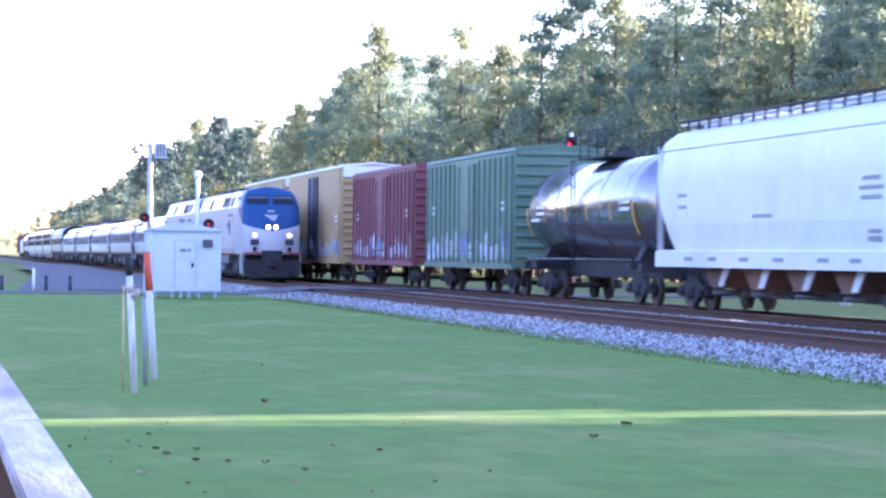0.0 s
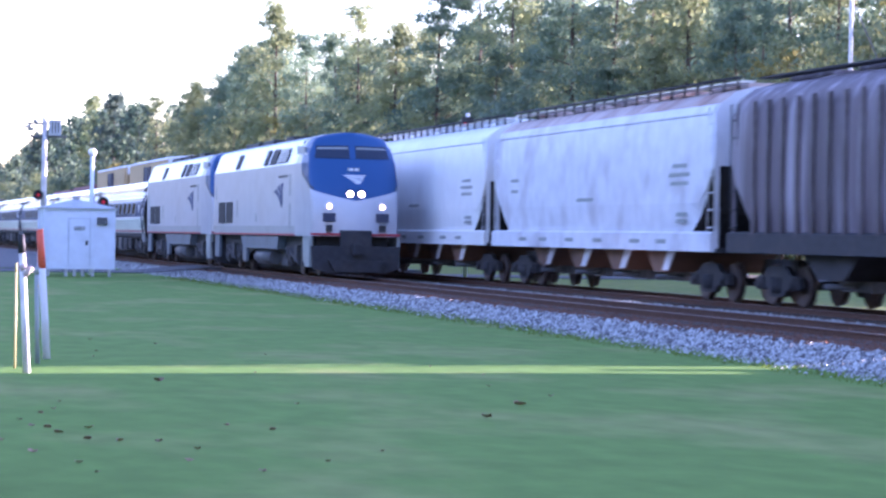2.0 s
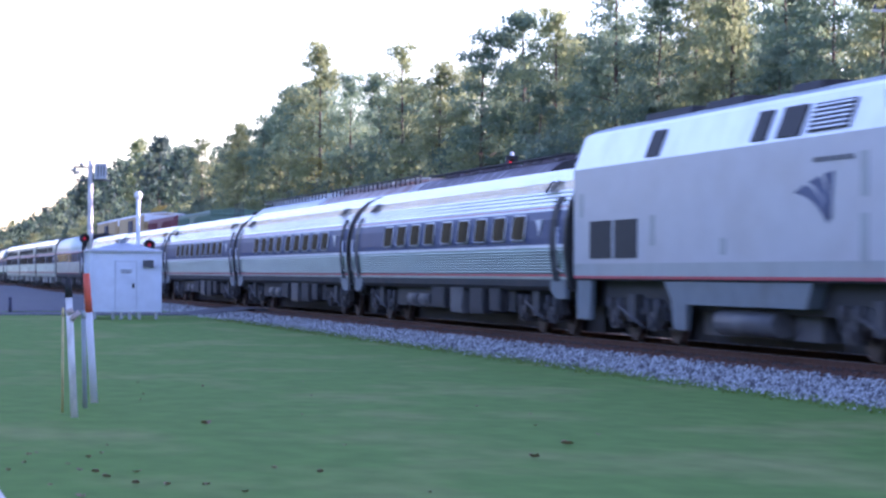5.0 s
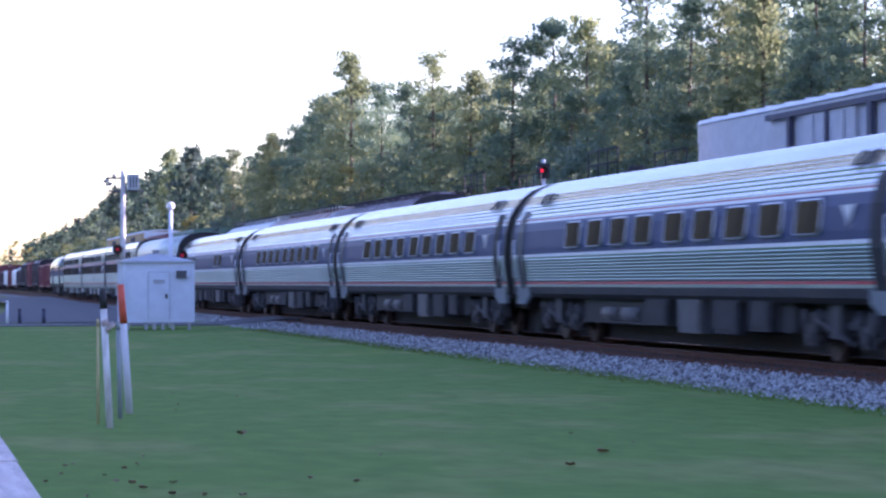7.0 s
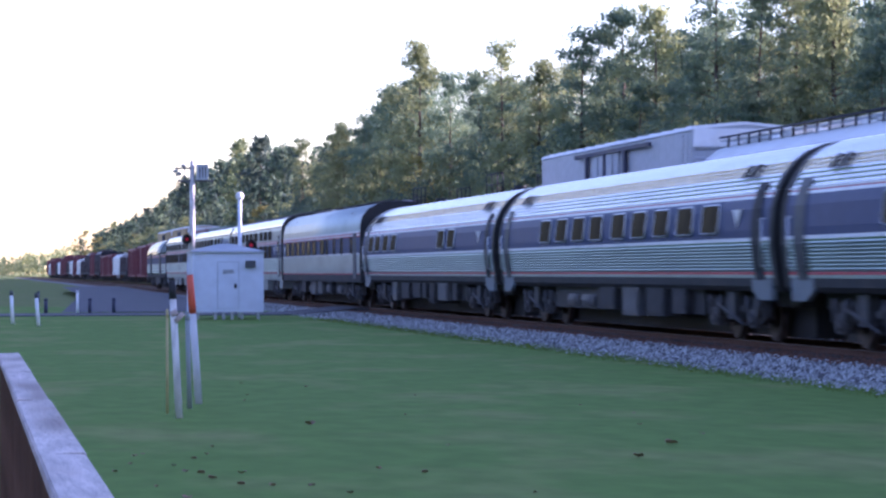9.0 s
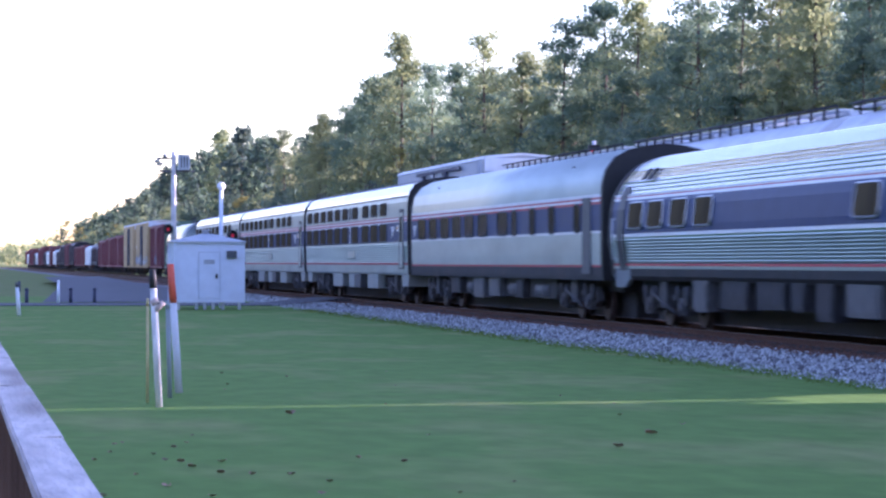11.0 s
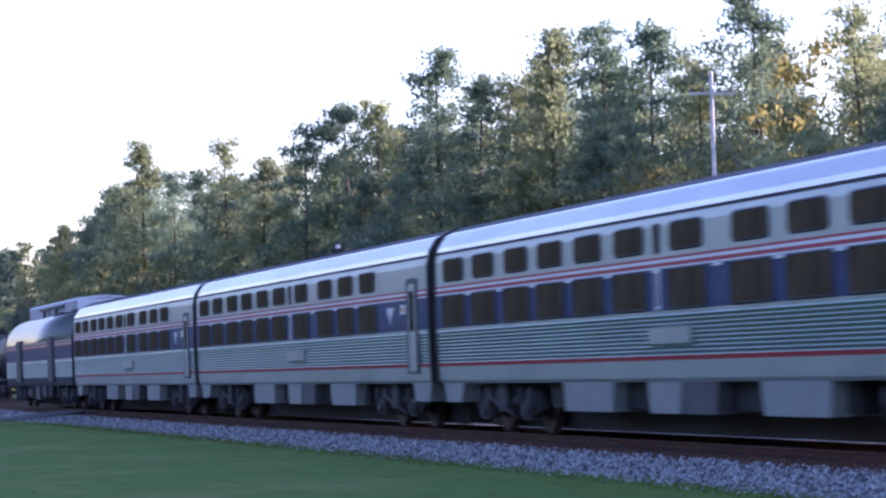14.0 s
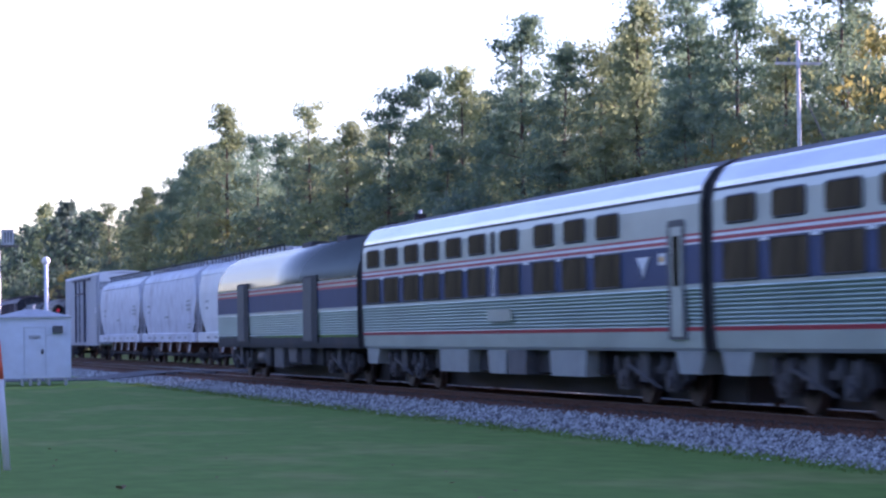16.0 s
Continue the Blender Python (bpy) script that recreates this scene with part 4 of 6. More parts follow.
def nose_paint():
    """Blue over the raked face with a shallow V below, silver elsewhere, a pale roof side behind."""
    m = material("nose_paint", (0.44, 0.45, 0.49), 0.4, metal=0.2, grain=0.05, grain_size=2, stain=0.25, stain_color=(0.4, 0.38, 0.37), stain_size=0.8)
    n, link = m.node_tree.nodes, m.node_tree.links.new
    out = n["Principled BSDF"]
    old = out.inputs["Base Color"].links[0].from_socket
    tc, sep = n.new("ShaderNodeTexCoord"), n.new("ShaderNodeSeparateXYZ")
    link(tc.outputs["Object"], sep.inputs[0])

    def op(kind, a, b):
        x = n.new("ShaderNodeMath")
        x.operation = kind
        for sock, v in zip(x.inputs, (a, b)):
            if isinstance(v, (int, float)):
                sock.default_value = v
            else:
                link(v, sock)
        return x.outputs[0]

    ax = op("ABSOLUTE", sep.outputs[0], 0.0)
    low = op("ADD", op("MULTIPLY", ax, 0.16), 2.42)
    low = op("ADD", low, op("MULTIPLY", op("ADD", sep.outputs[1], 10.36), 0.42))
    mask = op("MULTIPLY", op("GREATER_THAN", sep.outputs[2], low), op("LESS_THAN", sep.outputs[1], op("ADD", op("MULTIPLY", op("ADD", sep.outputs[2], -3.4), 0.4), -8.85)))
    mix = n.new("ShaderNodeMix")
    mix.data_type = "RGBA"
    link(mask, mix.inputs[0])
    link(old, mix.inputs[6])
    mix.inputs[7].default_value = rgb((0.008, 0.066, 0.19))
    # shadow of the crease, painted dark along the lower edge of the blue on the cab side
    line = op("MULTIPLY", op("LESS_THAN", sep.outputs[2], op("ADD", low, 0.1)), op("MULTIPLY", mask, op("GREATER_THAN", ax, 1.3)))
    crease_shade = n.new("ShaderNodeMix")
    crease_shade.data_type = "RGBA"
    link(line, crease_shade.inputs[0])
    link(mix.outputs[2], crease_shade.inputs[6])
    crease_shade.inputs[7].default_value = rgb((0.03, 0.045, 0.08))
    link(crease_shade.outputs[2], out.inputs["Base Color"])
    return m


M_NOSE = nose_paint()


# freight cars
def ladder(car, x, y, z0, z1, w=0.45, mat=None, name="ladder"):
    b = B()
    for d in (-w / 2, w / 2):
        bar(b, (x, y + d, z0), (x, y + d, z1), 0.022, 6)
    k = z0 + 0.15
    while k < z1:
        bar(b, (x, y - w / 2, k), (x, y + w / 2, k), 0.018, 6)
        k += 0.38
    part(name, b, mat or M_DARK, car)


def end_gear(car, half):
    for s in (-1, 1):
        b = B()
        box(b, -0.16, 0.16, min(s * (half - 0.4), s * (half + 0.55)), max(s * (half - 0.4), s * (half + 0.55)), 0.7, 0.98)
        part("coupler", b, M_DARK, car)


def boxcar(paint, label, L=15.4, top=4.7, tag=None, door_paint=None, ribs=True, roof=None, framed=False):
    car = root("boxcar", FAR_X, 0, RAIL_TOP, label, "boxcar", "cars of the freight train")
    w, h = 1.5, L / 2
    b = B()
    slab_xz(b, [(-w, 1.0), (-w, top - 0.14), (-w + 0.08, top - 0.04), (0, top + 0.08), (w - 0.08, top - 0.04), (w, top - 0.14), (w, 1.0)], -h, h)
    part("body", b, paint, car)
    b = B()
    slab_xz(b, [(-w - 0.03, top - 0.1), (-w + 0.04, top), (0, top + 0.13), (w - 0.04, top), (w + 0.03, top - 0.1), (w - 0.1, top - 0.08), (0, top + 0.06), (-w + 0.1, top - 0.08)], -h - 0.05, h + 0.05)
    k = -h + 0.6
    while k < h:
        slab_xz(b, [(-w, top - 0.04), (-w + 0.04, top + 0.03), (0, top + 0.16), (w - 0.04, top + 0.03), (w, top - 0.04), (0, top + 0.1)], k - 0.05, k + 0.05)
        k += 1.3
    part("roof", b, roof or paint, car)
    rib_b = B()
    slab_yz(rib_b, [(-0.07, 1.12), (-0.05, top - 0.25), (0.05, top - 0.25), (0.07, 1.12)], -0.07, 0.0)
    rib = mesh_of("side_post", rib_b, paint)
    dw = 1.6
    for s in (-1, 1):
        if ribs:
            k = -h + 0.35
            while k < h - 0.2:
                if abs(k) > dw:
                    o = part("side_post", rib, [], car, at=(s * w, k, 0))
                    if s > 0:
                        o.rotation_euler = (0, 0, math.pi)
                k += 0.86
        else:
            b = B()
            for z in (2.1, 3.2):
                box(b, s * w - 0.03, s * w + 0.03, -h, h, z, z + 0.08)
            part("side_band", b, paint, car)
        b = B()
        box(b, s * (w + 0.05) - 0.04, s * (w + 0.05) + 0.04, -dw + 0.12, dw - 0.12, 1.08, top - 0.35)
        d = part("door", b, door_paint or paint, car, "sliding freight door")
        for z in (1.5, 2.2, 2.9, 3.6):
            b = B()
            box(b, s * (w + 0.1) - 0.03, s * (w + 0.1) + 0.03, -dw + 0.15, dw - 0.15, z, z + 0.07)
            part("door_rib", b, door_paint or paint, d)
        for y in (-0.9, 0.9):
            b = B()
            bar(b, (s * (w + 0.12), y, 1.1), (s * (w + 0.12), y, top - 0.4), 0.025, 6)
            part("lock_bar", b, M_DARK if door_paint else paint, d)
        if framed:
            for y0, y1, z0, z1 in ((-2.5, -2.25, 1.1, top - 0.3), (0.0, 0.16, 1.1, top - 0.3), (2.3, 2.5, 1.1, top - 0.3), (-2.5, 2.5, top - 1.2, top - 1.08), (-5.2, 3.9, top - 0.34, top - 0.22)):
                b = B()
                box(b, s * (w + 0.1) - 0.05, s * (w + 0.1) + 0.05, y0, y1, z0, z1)
                part("door_frame", b, M_DOORBLUE, d)
        b = B()
        box(b, s * w - 0.06, s * w + 0.06, -h, h, 0.92, 1.1)
        part("side_sill", b, paint, car)
        ladder(car, s * (w + 0.09), -h + 0.35, 1.05, top - 0.2, mat=paint)
    for s in (-1, 1):
        b = B()
        z = 1.25
        while z < top - 0.3:
            slab_yz(b, [(s * h, z), (s * (h + 0.08), z + 0.06), (s * (h + 0.08), z + 0.12), (s * h, z + 0.18)], -w + 0.06, w - 0.06)
            z += 0.34
        part("end_rib", b, paint, car)
        if roof:
            b = B()
            box(b, -w + 0.02, w - 0.02, s * (h + 0.05) - 0.06, s * (h + 0.05) + 0.06, top - 0.55, top - 0.06)
            part("end_cap", b, roof, car)
    if tag:
        rnd = random.Random(tag)
        for y0, y1 in ((-h + 0.5, -dw - 0.1), (-dw + 0.3, dw - 0.3), (dw + 0.1, h - 0.5)):
            y, out = y0, w + (0.092 if abs(y0) < dw else 0.0)
            while y < y1 - 0.3:
                b = B()
                ww, hh, z0 = rnd.uniform(0.35, 0.95), rnd.uniform(0.45, 1.15), rnd.uniform(1.14, 1.34)
                outline = []
                for k in range(11):
                    a = math.tau * k / 11
                    r = rnd.uniform(0.72, 1.0)
                    outline.append((y + ww / 2 + ww * 0.62 * r * math.cos(a), z0 + hh / 2 + hh * 0.55 * r * math.sin(a)))
                slab_yz(b, outline, -out - 0.014 - 0.002 * (len(car.children) % 3), -out - 0.004)
                part("graffiti", b, rnd.choice((M_GRAFFITI, M_GRAFFITI, M_WASH, M_TAGBLUE)), car, "faded spray-paint scrawl")
                y += ww * rnd.uniform(0.7, 1.25)
    for y in (-h + 1.9, h - 1.4):
        for z in (2.9, 3.1):
            b = B()
            box(b, -w - 0.01, -w + 0.003, y - 0.35, y + 0.35, z, z + 0.09)
            part("stencil_bar", b, M_WHITE, car)
    bogie(car, -h + 2.2), bogie(car, h - 2.2)
    end_gear(car, h)
    return car


def tank_car(paint, label, L=15.2, R=1.5, marks=False):
    car = root("tank_car", FAR_X, 0, RAIL_TOP, label, "tank car", "cars of the freight train")
    b = B()
    prof = [(-L / 2, 0.3), (-L / 2 + 0.04, 0.75), (-L / 2 + 0.13, 1.1), (-L / 2 + 0.24, 1.31), (-L / 2 + 0.38, R * 0.965), (-L / 2 + 0.55, R)]
    prof = prof + [(-y, r) for y, r in reversed(prof)]
    n, zc = 40, 2.78
    rings = [[b.verts.new((r * math.cos(k * math.tau / n), y, zc + r * math.sin(k * math.tau / n))) for k in range(n)] for y, r in prof]
    for r0, r1 in zip(rings, rings[1:]):
        for k in range(n):
            b.faces.new((r0[k], r0[(k + 1) % n], r1[(k + 1) % n], r1[k])).smooth = True
    b.faces.new(rings[0]), b.faces.new(rings[-1][::-1])
    part("tank", b, paint, car, "glossy black horizontal tank")
    for y in (-L / 2 + 1.4, -2.6, 2.6, L / 2 - 1.4):
        b = B()
        r0 = [[b.verts.new(((R + d) * math.cos(k * math.tau / n), yy, zc + (R + d) * math.sin(k * math.tau / n))) for k in range(n)] for yy, d in ((y - 0.06, 0.003), (y - 0.05, 0.016), (y + 0.05, 0.016), (y + 0.06, 0.003))]
        for p, q in zip(r0, r0[1:]):
            for k in range(n):
                b.faces.new((p[k], p[(k + 1) % n], q[(k + 1) % n], q[k])).smooth = True
        part("hoop", b, paint, car)
    b = B()
    bar(b, (0, 0, zc + R - 0.1), (0, 0, zc + R + 0.28), 0.36, 18)
    bar(b, (0, 0, zc + R + 0.28), (0, 0, zc + R + 0.4), 0.25, 16)
    part("dome", b, M_DARK, car, "valve dome with hatch")
    b = B()
    bar(b, (0.0, 0.9, zc + R - 0.1), (0.0, 0.9, zc + R + 0.3), 0.15, 10)
    part("valve", b, M_DARK, car)
    b = B()
    box(b, -1.05, 1.05, -1.6, 1.6, zc + R + 0.02, zc + R + 0.07)
    part("platform", b, M_DARK, car)
    for s in (-1, 1):
        b = B()
        for y in (-1.55, -0.5, 0.5, 1.55):
            bar(b, (s * 1.0, y, zc + R), (s * 1.0, y, zc + R + 0.85), 0.022, 6)
        for z in (0.45, 0.85):
            bar(b, (s * 1.0, -1.55, zc + R + z), (s * 1.0, 1.55, zc + R + z), 0.022, 6)
        part("handrail", b, M_DARK, car)
        ladder(car, s * (R + 0.1), 0.0, 1.0, zc + R, 0.42)
        b = B()
        bar(b, (s * 1.5, -L / 2 + 0.4, 1.28), (s * 1.5, L / 2 - 0.4, 1.28), 0.035, 8)
        part("side_rail", b, M_GREYKIT, car)
    b = B()
    box(b, -0.35, 0.35, -L / 2 - 0.5, L / 2 + 0.5, 0.75, 1.1)
    box(b, -0.3, 0.3, -L / 2 + 0.7, L / 2 - 0.7, 1.1, 1.36)
    for s in (-1, 1):
        y = s * (L / 2 - 1.0)
        box(b, -1.45, 1.45, y - 0.35, y + 0.35, 1.0, 1.25)
        slab_xz(b, [(-1.2, 1.2), (1.2, 1.2), (0.9, 1.75), (0.0, 1.45), (-0.9, 1.75)], y - 0.25, y + 0.25)
        box(b, -1.45, 1.45, s * (L / 2 + 0.3) - 0.15, s * (L / 2 + 0.3) + 0.15, 0.95, 1.2)
    part("underframe", b, M_DARK, car)
    b = B()
    rnd = random.Random(3)
    for k, y in enumerate((-6.3, -3.9, -1.2, 1.4, 4.1, 6.4)):
        if marks:
            # tall yellow bracket marks on the flank
            for q in range(6 if abs(y) > 6 else 3):
                a0, a1 = 180 - 4 + q * 6, 180 + 2 + q * 6
                za, zb = zc + (R + 0.008) * math.sin(radians(a0)), zc + (R + 0.008) * math.sin(radians(a1))
                xa, xb = (R + 0.008) * math.cos(radians(a0)), (R + 0.008) * math.cos(radians(a1))
                f = [b.verts.new(p) for p in ((xa, y - 0.07, za), (xa, y + 0.07, za), (xb, y + 0.07, zb), (xb, y - 0.07, zb))]
                b.faces.new(f)
    if marks:
        part("reflective_mark", b, M_YELLOWMARK, car, "yellow conspicuity marks")
    else:
        b.free()
    for y, z in ((-5.4, 2.85), (-5.4, 2.65), (4.6, 2.85), (4.6, 2.65), (5.3, 2.45)):
        b = B()
        box(b, -R - 0.012, -R + 0.04, y - 0.5, y + 0.5, z, z + 0.1)
        part("stencil_bars", b, M_WHITE if marks else M_GREYKIT, car)
    bogie(car, -L / 2 + 1.2), bogie(car, L / 2 - 1.2)
    end_gear(car, L / 2 + 0.3)
    return car


def covered_hopper(paint, roof, label, L=17.4, top=4.78, ribbed=False, bays=4, bay_paint=None, rails=True, oval=False):
    car = root("covered_hopper", FAR_X, 0, RAIL_TOP, label, "hopper car", "cars of the freight train")
    h, w = L / 2, 1.55
    lo = 1.5
    b = B()
    cut = 1.5
    # side walls bulge a little, then roll into the roof
    secs = [(w - 0.06, lo), (w, 2.2), (w, 3.3), (w - 0.03, top - 0.75), (w - 0.16, top - 0.42), (w - 0.5, top - 0.16), (w - 0.95, top - 0.03), (0.0, top)]
    cuts = [(-h, 3.0), (-h + 0.3, 2.55), (-h + 0.8, 1.95), (-h + cut, lo), (h - cut, lo), (h - 0.8, 1.95), (h - 0.3, 2.55), (h, 3.0)]
    rings = []
    for y, base in cuts:
        ring = []
        for x, z in secs:
            zz = max(z, base) if z < 3.2 else z
            ring.append((x, zz))
        rings.append([b.verts.new((-x, y, z)) for x, z in ring] + [b.verts.new((x, y, z)) for x, z in reversed(ring[:-1])])
    n = len(rings[0])
    for r0, r1 in zip(rings, rings[1:]):
        for k in range(n - 1):
            f = b.faces.new((r0[k], r0[k + 1], r1[k + 1], r1[k]))
            f.smooth = 2 <= k < n - 3
            f.material_index = 1 if 4 <= k < n - 5 else 0
        b.faces.new((r0[-1], r0[0], r1[0], r1[-1])).material_index = 2
    b.faces.new(rings[0]).material_index = 2 if ribbed else 0
    b.faces.new(rings[-1][::-1]).material_index = 2 if ribbed else 0
    part("body", b, [paint, roof, M_DARK], car, "long curved hopper body")
    if ribbed:
        rb = B()
        slab_yz(rb, [(-0.07, 1.5), (-0.05, top - 0.5), (0.05, top - 0.5), (0.07, 1.5)], -0.05, 0.02)
        rib = mesh_of("side_post", rb, M_POSTBROWN)
        k = -h + 1.6
        while k < h - 1.4:
            for s in (-1, 1):
                o = part("side_post", rib, [], car, at=(s * w, k, 0))
                if s > 0:
                    o.rotation_euler = (0, 0, math.pi)
            k += 0.82
    else:
        for s in (-1, 1):
            b = B()
            bar(b, (s * (w - 0.08), -h, top - 0.62), (s * (w - 0.08), h, top - 0.62), 0.04, 8)
            part("eave_rail", b, paint, car)
    for s in (-1, 1):
        b = B()
        slab_xz(b, [(s * 1.42, 1.12), (s * 1.6, 1.12), (s * 1.6, 1.52), (s * 1.5, 1.56), (s * 1.42, 1.52)], -h - 0.1, h + 0.1)
        part("side_sill", b, paint if not ribbed else M_DARK, car)
        for e in (-1, 1):
            ladder(car, s * (w - 0.02), e * (h - 0.12), 1.5, top - 0.5, 0.4, M_ALU if not ribbed else M_DARK)
            b = B()
            slab_yz(b, [(e * (h - 0.02), 1.5), (e * (h + 0.06), 1.5), (e * (h + 0.06), top - 0.7), (e * (h - 0.02), top - 0.7)], s * 1.45 - 0.05, s * 1.45 + 0.05)
            part("corner_post", b, paint, car)
    for e in (-1, 1):
        b = B()
        box(b, -1.5, 1.5, min(e * (h - 1.3), e * (h + 0.12)), max(e * (h - 1.3), e * (h + 0.12)), 1.1, 1.2)
        slab_yz(b, [(e * (h - 0.2), 2.9), (e * (h - 0.2), 2.7), (e * (h - 1.9), 1.2), (e * (h - 2.1), 1.2)], -1.3, 1.3)
        part("end_platform", b, M_DARK, car)
    # discharge bays
    span = (L - 5.4) / bays
    for k in range(bays):
        y0 = -L / 2 + 2.7 + span * k
        b = B()
        slab_yz(b, [(y0, 1.5), (y0 + span * 0.36, 0.62), (y0 + span * 0.64, 0.62), (y0 + span, 1.5)], -1.25, 1.25)
        part("discharge_bay", b, bay_paint or M_BAY, car, "rust-stained discharge hopper")
        b = B()
        box(b, -0.7, 0.7, y0 + span * 0.32, y0 + span * 0.68, 0.4, 0.62)
        bar(b, (-1.35, y0 + span * 0.5, 0.5), (1.35, y0 + span * 0.5, 0.5), 0.06, 8)
        part("outlet_gate", b, M_GREYKIT, car)
        b = B()
        slab_yz(b, [(y0 + span * 0.02, 1.5), (y0 + span * 0.3, 0.66), (y0 + span * 0.42, 0.66), (y0 + span * 0.2, 1.5)], -1.3, -1.26)
        part("slope_sheet", b, M_HOPPER_OLD if not ribbed else M_DARK, car)
    # roof walk with its rail, hatches
    b = B()
    box(b, -0.95, -0.6, -h, h, top + 0.06, top + 0.1)
    box(b, 0.6, 0.95, -h, h, top + 0.06, top + 0.1)
    part("roof_walk", b, M_ALU if not ribbed else M_DARK, car)
    if rails:
        b = B()
        k = -h
        while k <= h + 0.01:
            bar(b, (-0.98, k, top - 0.12), (-0.98, k, top + 0.16), 0.03, 6)
            k += 0.9
        bar(b, (-0.98, -h, top + 0.16), (-0.98, h, top + 0.16), 0.03, 6)
        part("roof_rail", b, M_DARK, car)
    for k in range(5):
        b = B()
        y = -h + (k + 0.5) * L / 5
        box(b, -0.5, 0.5, y - 1.2, y + 1.2, top, top + 0.1)
        part("roof_hatch", b, roof, car)
    if not ribbed:
        for y, z, wd in ((-h + 2.2, 3.0, 0.5), (-h + 2.2, 2.8, 0.7), (-h + 2.2, 2.6, 0.6), (-h + 2.0, 1.9, 0.35), (-h + 2.0, 1.75, 0.35), (h - 2.2, 2.9, 0.4), (h - 2.2, 2.6, 0.35), (0.3, 2.3, 0.7)):
            b = B()
            box(b, -w - 0.012, -w + 0.004, y - wd, y + wd, z, z + 0.09)
            part("stencil_bar", b, M_SKIRT, car)
        for y in (-6, -4, -1, 1.5, 4, 6):
            b = B()
            box(b, -1.612, -1.595, y - 0.35, y + 0.35, 1.28, 1.38)
            part("sill_stencil", b, M_SKIRT, car)
    bogie(car, -h + 1.5), bogie(car, h - 1.5)
    end_gear(car, h)
    return car


# passenger train, front to rear: (thing, distance of its middle behind the rear of the second locomotive)
PASSENGER = []
loco = locomotive("silver diesel locomotive with blue raked nose, lights on", True)
PASSENGER.append((loco, -31.2))
loco_b = locomotive("silver diesel locomotive with blue nose, coupled second", False)
PASSENGER.append((loco_b, -10.2))
coach_spots = (-8.6, -6.7, -4.8, -2.9, -1.0, 1.15, 3.0, 4.85, 6.7)
coach = tube_coach(coach_spots, "ribbed stainless coach with navy window band and red stripe", 11)
PASSENGER.append((coach, 13.0))
for k in range(3):
    PASSENGER.append((copy_thing(coach, pose(NEAR_X, 0, RAIL_TOP)), 39.0 + 26.0 * k))
lounge = tube_coach((-6.0, -4.2, 5.2, 7.0, 8.8, 10.4), "ribbed stainless lounge car with few windows", 21)
PASSENGER.append((lounge, 117.3))
PASSENGER.append((smooth_diner("smooth satin steel dining car with navy band"), 143.6))
sleeper = two_row_sleeper("steel sleeping car with two rows of bronze windows", 31)
PASSENGER.append((sleeper, 169.6))
for k in range(2):
    PASSENGER.append((copy_thing(sleeper, pose(NEAR_X, 0, RAIL_TOP)), 195.4 + 25.7 * k))
PASSENGER.append((baggage_car("shiny steel baggage car with two dark doors"), 245.2))

# freight train: (thing, place of its middle at the start)
FREIGHT = []
FREIGHT.append((covered_hopper(M_HOPPER, M_HOPPER, "white covered hopper with curved sides and roof rail", L=17.9), 56.6))
FREIGHT.append((covered_hopper(M_HOPPER_OLD, M_RUSTROOF, "worn white covered hopper with rusty roof edge", L=18.6), 37.2))
FREIGHT.append((covered_hopper(M_BROWN, M_BROWN, "weathered brown ribbed covered hopper", L=18.6, ribbed=True, bays=3, bay_paint=M_DARK, rails=False), 17.4))
FREIGHT.append((tank_car(M_TANK_DULL, "faded black tank car with rust streaks", L=15.0), -1.0))
FREIGHT.append((tank_car(M_TANK_DULL, "faded black tank car with rust streaks", L=16.8), -17.8))
FREIGHT.append((boxcar(M_GREYBOX, "tall pale grey boxcar with panelled door", L=18.5, top=5.3, ribs=False, roof=M_WHITE, framed=True), -37.6))
FREIGHT.append((covered_hopper(M_HOPPER_OLD, M_HOPPER, "worn white covered hopper with curved sides and roof rail", L=17.0), -56.2))
FREIGHT.append((covered_hopper(M_HOPPER_OLD, M_HOPPER_OLD, "worn grey-white covered hopper with curved sides", L=17.6), -74.8))
FREIGHT.append((covered_hopper(M_HOPPER, M_HOPPER_OLD, "white covered hopper with curved sides and roof rail", L=17.6), -93.4))
FREIGHT.append((tank_car(M_TANK, "glossy black tank car with yellow marks", L=13.2, marks=True), 74.6))
FREIGHT.append((boxcar(M_GREEN, "green ribbed boxcar with sliding door and graffiti", top=4.95, tag=1), 90.6))
FREIGHT.append((boxcar(M_REDBOX, "oxide red ribbed boxcar with graffiti along the bottom", top=5.0, tag=2), 108.4))
FREIGHT.append((boxcar(M_YELLOW, "ochre boxcar with dark door and white roof", top=5.55, L=18.4, door_paint=M_DOORBLUE, ribs=False, roof=M_WHITE, tag=3), 128.3))
FREIGHT.append((boxcar(M_YELLOW, "ochre boxcar with dark door and white roof", top=5.55, L=18.4, door_paint=M_DOORBLUE, ribs=False, roof=M_WHITE), 148.2))
FREIGHT.append((boxcar(M_REDBOX, "oxide red ribbed boxcar", top=4.6), 167.0))
FREIGHT.append((boxcar(M_REDBOX, "oxide red ribbed boxcar", top=4.5), 184.6))
FREIGHT.append((boxcar(M_REDBOX, "oxide red ribbed boxcar", top=4.3), 202.2))
FREIGHT.append((covered_hopper(M_BROWN, M_BROWN, "weathered brown ribbed covered hopper", L=15.6, top=3.9, ribbed=True, bays=3, bay_paint=M_DARK, rails=False), 220.0))
FREIGHT.append((covered_hopper(M_HOPPER, M_HOPPER_OLD, "white covered hopper with curved sides", L=15.6, top=4.0), 238.0))
FREIGHT.append((boxcar(M_REDBOX, "oxide red ribbed boxcar", top=4.0), 256.0))
